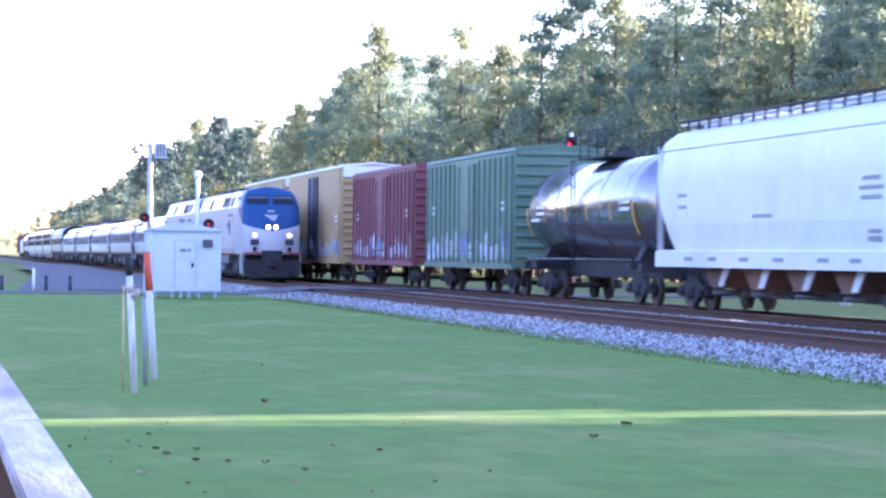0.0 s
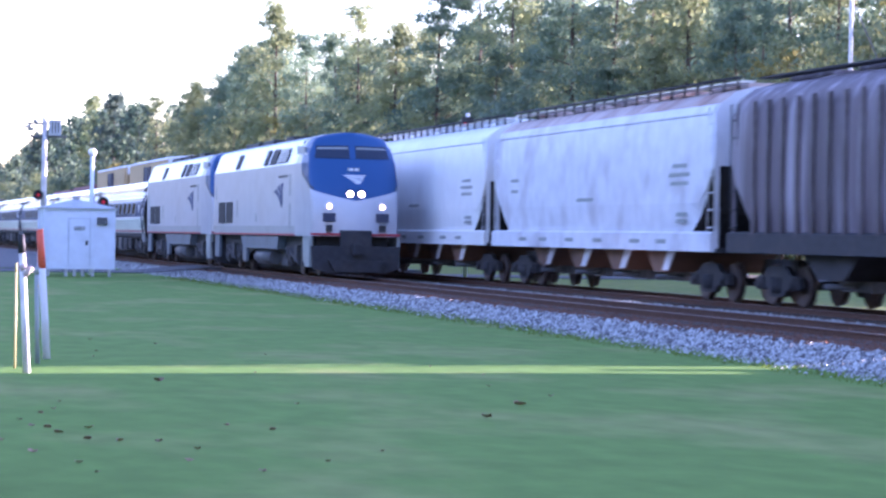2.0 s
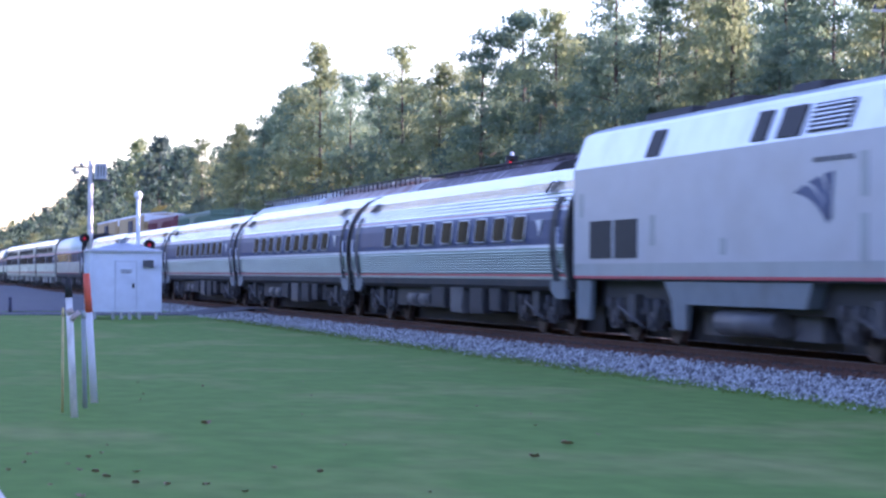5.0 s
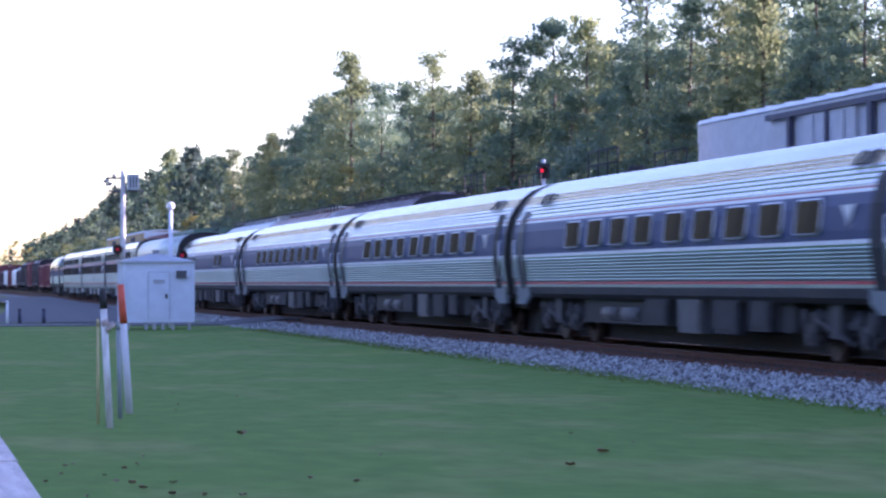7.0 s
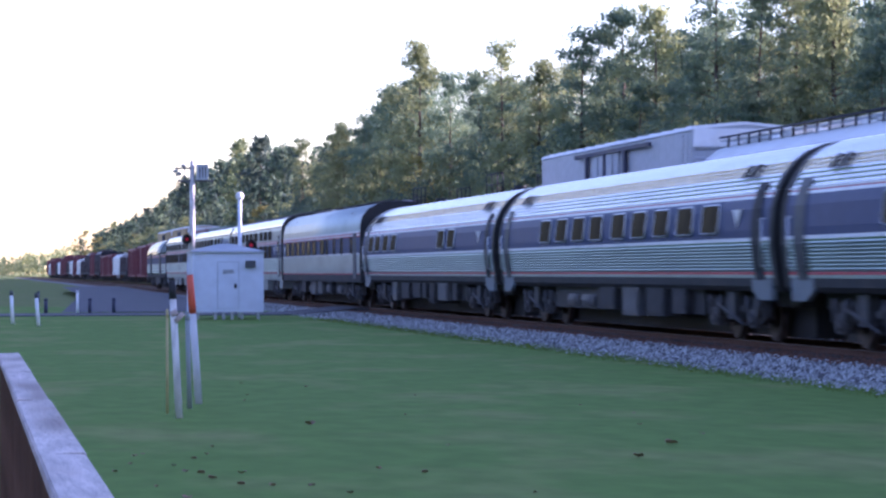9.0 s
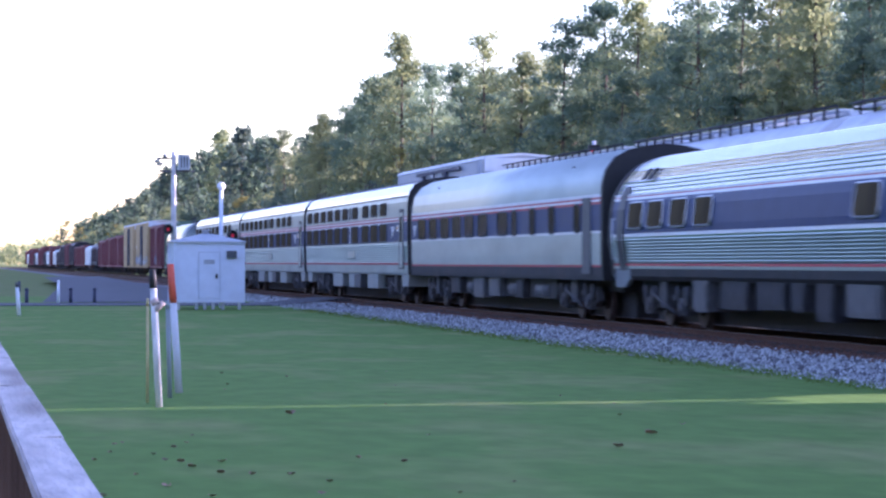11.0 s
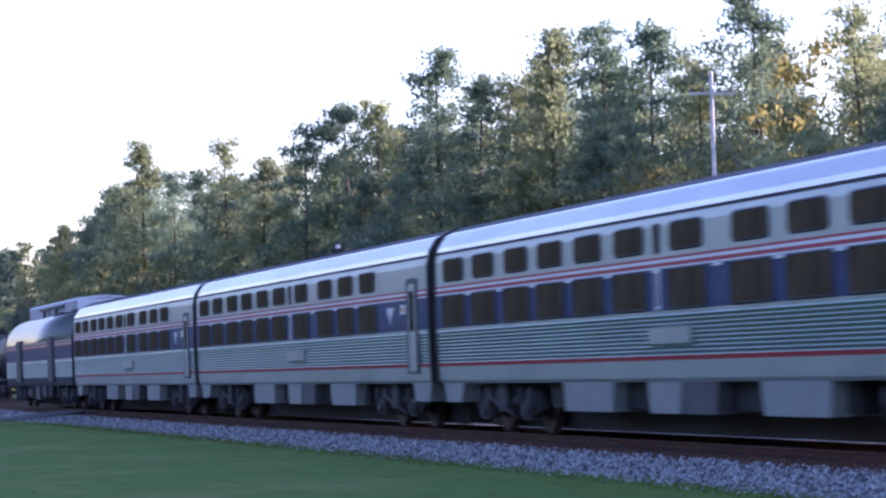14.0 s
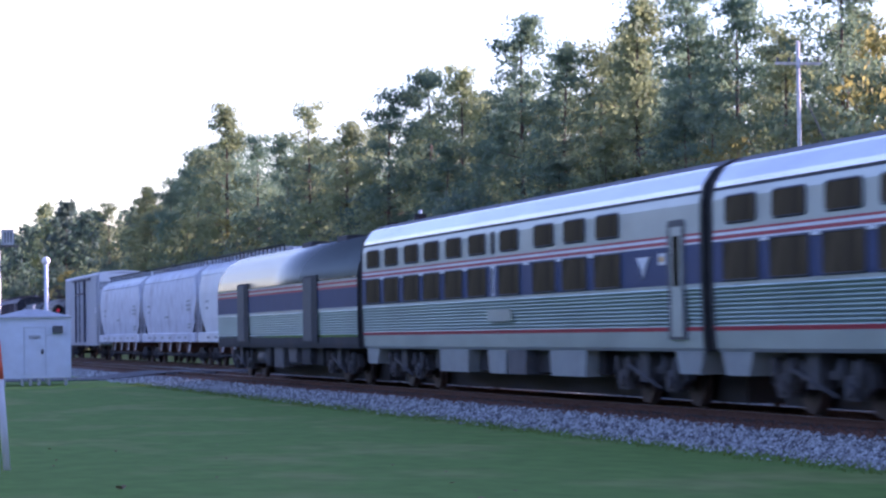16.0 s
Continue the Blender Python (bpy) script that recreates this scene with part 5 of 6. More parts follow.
FREIGHT.append((boxcar(M_REDBOX, "oxide red ribbed boxcar", top=3.9), 273.6))
for k in range(16):
    pattern = (2, 14, 2, 17, 18, 14, 18, 17, 11, 14, 18, 17, 14, 11, 18, 14)[k]
    FREIGHT.append((copy_thing(FREIGHT[pattern][0], pose(FAR_X, 0, RAIL_TOP)), 292.0 + 18.6 * k))

# ---- lineside ----
# relay hut
hut = root("relay_hut", 8.97, 93.7, 0.0, "white metal relay hut with shallow grey hip roof beside the tracks", "hut")
HW = 1.23
b = B()
box(b, -HW, HW, -HW, HW, 0.26, 2.4)
for x in (-HW, HW):
    for y in (-HW, HW):
        box(b, x - 0.05, x + 0.05, y - 0.05, y + 0.05, 0.26, 2.4)
part("wall", b, M_SHED, hut)
b = B()
e = [b.verts.new(p) for p in ((-1.32, -1.32, 2.4), (1.32, -1.32, 2.4), (1.32, 1.32, 2.4), (-1.32, 1.32, 2.4))]
u = [b.verts.new(p) for p in ((-1.32, -1.32, 2.46), (1.32, -1.32, 2.46), (1.32, 1.32, 2.46), (-1.32, 1.32, 2.46))]
c = [b.verts.new(p) for p in ((-0.2, -0.2, 2.74), (0.2, -0.2, 2.74), (0.2, 0.2, 2.74), (-0.2, 0.2, 2.74))]
b.faces.new(e), b.faces.new(c)
for k in range(4):
    b.faces.new((e[k], e[(k + 1) % 4], u[(k + 1) % 4], u[k]))
    b.faces.new((u[k], u[(k + 1) % 4], c[(k + 1) % 4], c[k]))
roof_part = part("roof", b, M_SHEDROOF, hut)
b = B()
bar(b, (0, 0, 2.72), (0, 0, 2.84), 0.12, 10)
bar(b, (0, 0, 2.84), (0, 0, 2.88), 0.17, 10)
part("roof_ventilator", b, M_SHEDROOF, roof_part)
b = B()
box(b, -0.36, 0.36, -HW - 0.03, -HW, 0.42, 2.05)
hut_door = part("door", b, M_SHED, hut, "white flush door with louvre panel")
for x0, x1, z0, z1 in ((-0.4, -0.36, 0.38, 2.09), (0.36, 0.4, 0.38, 2.09), (-0.4, 0.4, 2.05, 2.09)):
    b = B()
    box(b, x0, x1, -HW - 0.045, -HW, z0, z1)
    part("door_frame", b, M_SHEDTRIM, hut_door)
b = B()
for k in range(3):
    box(b, -0.2, 0.2, -HW - 0.045, -HW - 0.03, 1.66 + 0.05 * k, 1.68 + 0.05 * k)
part("sign_bars", b, M_GREYKIT, hut_door)
b = B()
box(b, 0.22, 0.3, -HW - 0.07, -HW - 0.03, 1.12, 1.28)
part("handle", b, M_DARK, hut_door)
b = B()
box(b, 0.62, 0.98, -HW - 0.14, -HW, 1.86, 2.12)
part("meter_box", b, M_GREYKIT, hut, "small dark grey box on the wall")
for x in (-1.1, -0.45, -0.15, 0.15, 0.5, 1.1):
    b = B()
    box(b, x - 0.05, x + 0.05, -1.15, -1.05, 0.0, 0.26)
    part("pier", b, M_SHEDROOF, hut)

# crossing signal masts beside the hut
mast = root("crossing_signal", 8.1, 97.5, 0, "pale timber signal pole with crossarm, cabinet and red lamps", "signal")
b = B()
bar(b, (0, 0, 0), (0, 0, 5.9), 0.125, 12, 0.09)
bar(b, (0, 0, 5.9), (0, 0, 6.35), 0.03, 6)
part("pole", b, M_POLE, mast)
for x0, x1, z in ((-0.55, 0.8, 5.12), (-0.65, 0.1, 5.6)):
    b = B()
    box(b, x0, x1, -0.05, 0.05, z, z + 0.07)
    part("crossarm", b, M_GREYKIT, mast)
b = B()
box(b, 0.16, 0.6, -0.2, 0.2, 5.2, 5.78)
cab = part("cabinet", b, M_SHEDROOF, mast, "grey metal cabinet beside the pole")
for x in (0.27, 0.38, 0.49):
    b = B()
    box(b, x - 0.02, x + 0.02, -0.212, -0.2, 5.28, 5.7)
    part("vent_slot", b, M_GREYKIT, cab)
for x, z in ((-0.5, 5.4), (-0.3, 5.72), (-0.62, 5.5)):
    b = B()
    bar(b, (x, 0, 5.15), (x, -0.08, z), 0.022, 6)
    bar(b, (x - 0.1, -0.2, z), (x + 0.06, -0.08, z + 0.04), 0.06, 8)
    part("floodlight", b, M_SKIRT, mast)


def red_lamp(parent, x, y, z, r=0.2, lens=M_LENS):
    b = B()
    bar(b, (x, y + 0.08, z), (x, y - 0.02, z), r * 1.25, 16)
    bar(b, (x, y - 0.02, z), (x, y - 0.03, z), r * 0.42, 14, mat=1)
    for k in range(9):
        a0, a1 = radians(200 - 27.5 * k), radians(200 - 27.5 * (k + 1))
        v = [b.verts.new((x + r * math.cos(a), yy, z + r * math.sin(a))) for a, yy in ((a0, y), (a1, y), (a1, y - 0.3), (a0, y - 0.3))]
        b.faces.new(v)
    return part("red_lamp", b, [M_BLACK, lens], parent, "black hooded round red lamp")


red_lamp(mast, -0.22, -0.2, 2.95, 0.15)
mast2 = root("crossing_signal", 9.85, 97.0, 0, "slim white mast with round top beside the hut", "signal")
b = B()
bar(b, (0, 0, 0), (0, 0, 4.5), 0.075, 10)
part("pole", b, M_SHED, mast2)
b = B()
bmesh.ops.create_uvsphere(b, u_segments=12, v_segments=8, radius=0.16, matrix=Matrix.Translation((0, 0, 4.58)))
part("globe", b, M_WHITE, mast2, "round white cap")
red_lamp(mast2, 0.42, -0.15, 2.72, 0.17)
b = B()
bar(b, (0, 0, 2.72), (0.42, -0.05, 2.72), 0.03, 6)
part("lamp_arm", b, M_ALU, mast2)

# block signal beyond the far track
sig = root("block_signal", 24.6, 98.0, 0, "slim railway block signal showing red", "signal")
b = B()
bar(b, (0, 0, 0), (0, 0, 6.5), 0.08, 10)
part("pole", b, M_ALU, sig)
b = B()
box(b, -0.22, 0.22, -0.1, 0.12, 5.75, 6.35)
part("head", b, M_BLACK, sig)
red_lamp(sig, -0.1, -0.12, 6.05, 0.16, M_REDLIGHT)
b = B()
box(b, -0.5, 0.5, -0.3, 0.3, 5.3, 5.36)
part("platform", b, M_DARK, sig)

# utility pole with stay
pole = root("utility_pole", 36.5, 88.0, 0, "tall pale utility pole with crossarm and stay wire", "utility pole")
b = B()
bar(b, (0, 0, 0), (0, 0, 12.2), 0.1, 12, 0.07)
part("pole", b, M_POLE, pole)
b = B()
box(b, -0.9, 0.9, -0.05, 0.05, 11.32, 11.42)
part("crossarm", b, M_POLE, pole)
for x in (-0.8, -0.35, 0.35, 0.8):
    b = B()
    bar(b, (x, 0, 11.42), (x, 0, 11.6), 0.05, 8)
    part("insulator", b, M_GREYKIT, pole)
b = B()
bar(b, (0, 0, 10.6), (5.2, 0, 0), 0.02, 6)
part("stay_wire", b, M_GREYKIT, pole)


# marker posts on the lawn
def marker(x, y, h, r, lean, mats, label, cap_h, strip=False):
    m = root("marker_post", x, y, 0, label, "post", "marker posts on the lawn")
    b = B()
    bar(b, (0, 0, -0.1), (lean[0] * (h - cap_h) / h, lean[1], h - cap_h), r, 14, r * 0.95)
    part("shaft", b, mats[0], m)
    b = B()
    bar(b, (lean[0] * (h - cap_h) / h, lean[1], h - cap_h), (lean[0], lean[1], h), r * 1.04, 14, r * 0.9)
    part("cap", b, mats[1], m)
    return m


p = marker(2.33, 29.9, 1.6, 0.042, (-0.09, 0), (M_POSTWOOD, M_BLACK), "weathered white post with black top on lawn", 0.22)
b = B()
bar(b, (-0.1, -0.02, 1.2), (-0.03, -0.03, 1.24), 0.04, 8)
bar(b, (-0.05, -0.04, 1.12), (0.04, -0.04, 1.22), 0.03, 8)
part("wrapped_bracket", b, M_RUSTROOF, p, "rusty wrapped bracket below the black top")
p = marker(2.84, 33.2, 1.66, 0.048, (-0.12, 0), (M_POSTWHITE, M_ORANGE), "white plastic post with orange-red top on lawn", 0.5)
p = marker(2.62, 32.0, 1.2, 0.03, (-0.03, 0), (M_SKIRT, M_SKIRT), "thin grey pipe between the posts", 0.1)
p = marker(2.26, 30.9, 1.25, 0.016, (0.0, 0), (M_ROD, M_ROD), "thin yellow rod beside the posts", 0.1)
for x, y, h, lean in ((2.0, 83.0, 1.05, -0.08), (1.25, 87.0, 1.1, -0.06)):
    p = marker(x, y, h, 0.06, (lean, 0), (M_WHITE, M_GREYKIT), "white stake with dark top by the road", 0.16)
p = marker(4.2, 108.0, 0.95, 0.06, (0, 0), (M_WHITE, M_WHITE), "white stake by the road", 0.1)
for x, y in ((4.75, 109.0), (5.75, 109.0), (2.9, 108.0), (3.6, 150.0)):
    p = marker(x, y, 0.62, 0.08, (0, 0), (M_DOORBLUE, M_DOORBLUE), "dark timber bollard by the road", 0.1)

# road over the crossing, gravel apron beside the track
bm = B()
pts = [(-60, 99.5), (12.6, 101.0), (12.6, 107.5), (-60, 105.0)]
for z0, z1 in ((0.0, 0.03),):
    a = [bm.verts.new((x, y, z0)) for x, y in pts]
    c = [bm.verts.new((x, y, z1)) for x, y in pts]
    bm.faces.new(c)
    for k in range(4):
        bm.faces.new((a[k], a[(k + 1) % 4], c[(k + 1) % 4], c[k]))
v = [bm.verts.new(q) for q in ((12.6, 101.0, 0.03), (14.9, 101.0, 0.27), (14.9, 107.5, 0.27), (12.6, 107.5, 0.03))]
bm.faces.new(v)
box(bm, 14.9, 15.42, 101.0, 107.5, 0.1, 0.27)
box(bm, 15.62, 16.9, 101.0, 107.5, 0.1, 0.275)
box(bm, 17.1, 19.56, 101.0, 107.5, 0.1, 0.27)
box(bm, 19.76, 21.04, 101.0, 107.5, 0.1, 0.275)
box(bm, 21.24, 23.6, 101.0, 107.5, 0.02, 0.27)
box(bm, 23.6, 60, 101.0, 107.5, 0.0, 0.03)
single("road", bm, M_ROAD, (0, 0, 0), "grey asphalt road over the level crossing", "road", kind="structure")
bm = B()
a = [bm.verts.new(q) for q in ((3.6, 109.5, 0.02), (12.2, 109.5, 0.05), (12.6, 230, 0.5), (7.6, 230, 0.45), (6.4, 160, 0.3))]
bm.faces.new(a)
single("apron", bm, M_ROAD, (0, 0, 0), "blue-grey gravel apron rising beside the track", "apron", kind="structure")
bm = B()
a = [bm.verts.new(q) for q in ((35.0, -100, 0.02), (38.5, -100, 0.02), (38.5, 300, 0.02), (35.0, 300, 0.02))]
bm.faces.new(a)
single("lane", bm, M_ROAD, (0, 0, 0), "narrow grey lane beyond the tracks", "road", kind="structure")


# white pickup parked beyond the lane
def pickup(x, y, rz):
    t = root("pickup_truck", x, y, 0, "white pickup truck parked beyond the lane", "car")
    t.rotation_euler = (0, 0, radians(rz))
    b = B()
    slab_yz(b, [(-2.7, 0.5), (-2.75, 0.95), (-2.6, 1.15), (-1.3, 1.22), (-0.75, 1.78), (0.7, 1.8), (0.95, 1.2), (2.7, 1.18), (2.75, 0.55)], -0.95, 0.95)
    bmesh.ops.bevel(b, geom=list(b.edges), offset=0.06, segments=2, affect="EDGES")
    part("body", b, M_WHITE, t)
    for s in (-1, 1):
        b = B()
        slab_yz(b, [(-1.1, 1.25), (-0.7, 1.68), (0.6, 1.7), (0.75, 1.25)], s * 0.95 - 0.012, s * 0.95 + 0.012)
        part("side_window", b, M_GLASS, t)
        for yy in (-1.75, 1.75):
            b = B()
            bar(b, (s * 0.72, yy, 0.38), (s * 0.98, yy, 0.38), 0.38, 18)
            w = part("wheel", b, M_BLACK, t)
            b = B()
            bar(b, (s * 0.97, yy, 0.38), (s * 1.0, yy, 0.38), 0.2, 12)
            part("rim", b, M_ALU, w)


pickup(42.5, 96.0, 4)
pickup(44.0, 104.0, -3)
bm = B()
box(bm, -0.3, 0.3, -0.3, 0.3, 0.0, 0.6)
bmesh.ops.bevel(bm, geom=list(bm.edges), offset=0.12, segments=3, affect="EDGES")
single("utility_box", bm, M_WHITE, (32.5, 88.5, 0), "small rounded white utility box in the grass", "box")

# porch rail beside the camera
rail = root("porch_railing", 0.0, 0.0, 0.0, "weathered white-capped wooden railing with dark brown pickets", "railing")
CAP_Z = 1.17


def rail_x(y):
    return 0.244 - 0.0034 * (y - 5.7)


joints = [2.0, 4.5, 7.45, 10.6, 13.7, 16.9]
for k, (y0, y1) in enumerate(zip(joints, joints[1:])):
    b = B()
    x0, x1 = rail_x(y0), rail_x(y1)
    tilt = (0.004, -0.003, 0.003, -0.004, 0.002)[k]
    lo = [b.verts.new(q) for q in ((x0 - 0.07, y0 + 0.009, CAP_Z - 0.038), (x0 + 0.07, y0 + 0.009, CAP_Z - 0.038), (x1 + 0.07, y1 - 0.009, CAP_Z - 0.038), (x1 - 0.07, y1 - 0.009, CAP_Z - 0.038))]
    hi = [b.verts.new(q) for q in ((x0 - 0.07, y0 + 0.009, CAP_Z - tilt), (x0 + 0.07, y0 + 0.009, CAP_Z + tilt), (x1 + 0.07, y1 - 0.009, CAP_Z + tilt), (x1 - 0.07, y1 - 0.009, CAP_Z - tilt))]
    b.faces.new(lo), b.faces.new(hi)
    for q in range(4):
        b.faces.new((lo[q], lo[(q + 1) % 4], hi[(q + 1) % 4], hi[q]))
    bmesh.ops.bevel(b, geom=list(b.edges), offset=0.006, segments=2, affect="EDGES")
    part("cap_plank", b, M_RAILWOOD, rail, "peeling white painted cap plank")
for z in (0.28, 1.02):
    b = B()
    x0, x1 = rail_x(2.0), rail_x(16.8)
    lo = [b.verts.new(q) for q in ((x0 - 0.02, 2.0, z), (x0 + 0.02, 2.0, z), (x1 + 0.02, 16.8, z), (x1 - 0.02, 16.8, z))]
    hi = [b.verts.new(q) for q in ((x0 - 0.02, 2.0, z + 0.09), (x0 + 0.02, 2.0, z + 0.09), (x1 + 0.02, 16.8, z + 0.09), (x1 - 0.02, 16.8, z + 0.09))]
    b.faces.new(lo), b.faces.new(hi)
    for q in range(4):
        b.faces.new((lo[q], lo[(q + 1) % 4], hi[(q + 1) % 4], hi[q]))
    part("rail_beam", b, M_RAILSIDE, rail)
b = B()
box(b, -0.018, 0.018, -0.045, 0.045, 0.24, CAP_Z - 0.04)
PICKET = mesh_of("picket", b, M_RAILSIDE)
y = 2.1
while y < 16.8:
    part("picket", PICKET, [], rail, at=(rail_x(y) - 0.04, y, 0))
    y += 0.14
for y in joints:
    b = B()
    box(b, -0.045, 0.045, -0.045, 0.045, 0.0, CAP_Z - 0.038)
    part("rail_post", b, M_RAILSIDE, rail, at=(rail_x(min(y, 16.8)), min(y, 16.8), 0))
bm = B()
box(bm, -3.5, 0.3, -1.0, 17.0, 0.0, 0.22)
single("deck", bm, M_RAILSIDE, (0, 0, 0), "brown timber deck behind the railing", "deck", kind="structure")

# fallen leaves on the lawn
LEAVES = []
for k in range(4):
    b = B()
    rnd = random.Random(40 + k)
    n = 9
    rim = [b.verts.new(((0.05 + 0.03 * rnd.random()) * math.cos(q * math.tau / n), (0.05 + 0.03 * rnd.random()) * math.sin(q * math.tau / n), 0.02 + 0.045 * rnd.random())) for q in range(n)]
    mid = b.verts.new((0, 0, 0.015))
    for q in range(n):
        b.faces.new((mid, rim[q], rim[(q + 1) % n]))
    LEAVES.append(mesh_of("fallen_leaf", b, M_FALLEN))
rnd = random.Random(8)
leaf_spots = [(3.62, 28.1), (6.68, 24.3), (5.9, 22.6), (5.0, 30.0), (2.3, 20.2), (1.9, 21.0), (2.8, 19.4), (1.7, 22.5), (2.1, 23.8), (3.4, 21.8), (2.6, 18.4), (4.2, 19.2), (1.4, 20.3), (1.55, 19.2), (1.8, 18.3), (2.25, 24.9), (4.5, 24.5), (3.0, 17.6), (7.2, 27.5)]
for k in range(26):
    leaf_spots.append((rnd.uniform(0.8, 3.6), rnd.uniform(16.8, 24.0)) if k < 16 else (rnd.uniform(3, 8), rnd.uniform(20, 40)))
for k, (x, y) in enumerate(leaf_spots):
    big = 0.95 if k < 3 else rnd.uniform(0.3, 0.62)
    o = single("fallen_leaf", LEAVES[k % 4], [], (x, y, 0.0), "curled dry brown leaf on the lawn", "leaf", "fallen leaves")
    o.rotation_euler, o.scale = (0, 0, rnd.uniform(0, 6)), (big, big, big)


# ---- loose ground cover ----
def soup(name, verts, faces, mats, label, category, idx=None):
    me = bpy.data.meshes.new(name)
    me.from_pydata(verts.tolist() if hasattr(verts, "tolist") else verts, [], faces.tolist() if hasattr(faces, "tolist") else faces)
    for m in mats:
        me.materials.append(m)
    if idx is not None:
        me.polygons.foreach_set("material_index", np.asarray(idx, dtype=np.int32))
    return tagged(new(name, me), label, category, kind="stuff")


def stones(count, x0, x1, y0, y1, size, rng, height):
    base = np.array([(1, 0, 0), (-1, 0, 0), (0, 1, 0), (0, -1, 0), (0, 0, 1), (0, 0, -0.6)], float)
    tri = np.array([(0, 2, 4), (2, 1, 4), (1, 3, 4), (3, 0, 4), (2, 0, 5), (1, 2, 5), (3, 1, 5), (0, 3, 5)])
    y = y0 + (y1 - y0) * rng.random(count) ** 1.7
    x = x0 + (x1 - x0) * rng.random(count)
    s = size * (0.55 + 0.9 * rng.random(count))
    shape = base[None] * (0.65 + 0.7 * rng.random((count, 6, 1)))
    a = rng.random(count) * math.tau
    ca, sa = np.cos(a)[:, None], np.sin(a)[:, None]
    rot = np.stack([shape[:, :, 0] * ca - shape[:, :, 1] * sa, shape[:, :, 0] * sa + shape[:, :, 1] * ca, shape[:, :, 2] * 0.8], -1)
    v = rot * s[:, None, None] + np.stack([x, y, height(x)], -1)[:, None]
    f = (tri[None] + 6 * np.arange(count)[:, None, None]).reshape(-1, 3)
    return v.reshape(-1, 3), f


rng = np.random.default_rng(5)


def bed_height(x):
    return np.interp(x, [12.5, 12.75, 13.9, 14.5, 22.2, 23.0, 23.6], [0, 0.0, 0.1, 0.15, 0.15, 0.05, 0])


v, f = stones(26000, 12.6, 14.45, 24, 135, 0.04, rng, bed_height)
dark = np.repeat(rng.random(len(f) // 8) < 0.3, 8).astype(int)
soup("ballast_stones", v, f, [M_STONE, M_STONE_DARK], "loose pale grey ballast stones on the shoulder", "ballast", dark)
# strays that have rolled onto the grass
v, f = stones(2200, 12.1, 12.7, 24, 110, 0.034, rng, lambda x: 0.0 * x)
keep = np.repeat(rng.random(2200) < (v[::6, 0] - 12.05) / 0.65, 8)
soup("stray_stones", v, f[keep], [M_STONE], "scattered stones at the edge of the lawn", "ballast")
v, f = stones(5000, 18.0, 18.95, 30, 135, 0.04, rng, bed_height)
soup("ballast_stones", v, f, [M_STONE], "loose pale ballast stones between the tracks", "ballast")
v, f = stones(9000, 14.2, 18.0, 28, 120, 0.035, rng, lambda x: bed_height(x) + 0.015)
soup("ballast_stones", v, f, [M_STONE_RUST], "rust-brown stained stones between the rails", "ballast")

# a ragged fringe of grass along the ballast
count = 9000
gx = 11.8 + 1.1 * rng.random(count) ** 0.7
gy = 22 + 70 * rng.random(count)
gh = 0.02 + 0.05 * rng.random(count)
ga = rng.random(count) * math.tau
gw = 0.006 + 0.008 * rng.random(count)
lean = 0.7 * gh[:, None] * np.stack([np.cos(ga * 3.1), np.sin(ga * 3.1)], -1)
p0 = np.stack([gx - gw * np.cos(ga), gy - gw * np.sin(ga), np.zeros(count)], -1)
p1 = np.stack([gx + gw * np.cos(ga), gy + gw * np.sin(ga), np.zeros(count)], -1)
p2 = np.stack([gx + lean[:, 0], gy + lean[:, 1], gh], -1)
soup("grass_blades", np.stack([p0, p1, p2], 1).reshape(-1, 3), np.arange(count * 3).reshape(-1, 3), [M_BLADE], "short mown grass blades with a ragged edge", "grass")

# ties of both tracks
b = B()
box(b, -1.3, 1.3, -0.115, 0.115, 0.06, 0.178)
bmesh.ops.bevel(b, geom=list(b.edges), offset=0.012, segments=1, affect="EDGES")
TIE = mesh_of("tie", b, M_TIE)
for k in range(170):
    part("tie", TIE, [], near_track, at=(0, 26 + 0.53 * k, 0))
for k in range(130):
    part("tie", TIE, [], far_track, at=(0, 34 + 0.53 * k, 0))


# ---- trees ----
def leaf_cloud(centres, spread, per, size, rng, flat=0.7):
    """Small leaf-like triangles round each centre, each facing more or less outwards."""
    c = np.repeat(np.asarray(centres, float), per, axis=0)
    n = len(c)
    off = rng.normal(size=(n, 3)) * (np.repeat(spread, per)[:, None] * np.array([1, 1, flat]))
    mid = c + off
    face = off / (np.linalg.norm(off, axis=1)[:, None] + 1e-9) + rng.normal(size=(n, 3)) * 0.45
    d1 = np.cross(face, rng.normal(size=(n, 3)))
    d1 /= np.linalg.norm(d1, axis=1)[:, None] + 1e-9
    d2 = np.cross(face, d1)
    d2 /= np.linalg.norm(d2, axis=1)[:, None] + 1e-9
    s = (size * (0.5 + rng.random(n)))[:, None]
    return np.stack([mid - d1 * s, mid + d1 * s, mid + d2 * s * 1.1], 1).reshape(-1, 3)


def crown_mesh(name, tris, mat):
    me = bpy.data.meshes.new(name)
    me.from_pydata(tris.tolist(), [], np.arange(len(tris)).reshape(-1, 3).tolist())
    me.materials.append(mat)
    return me


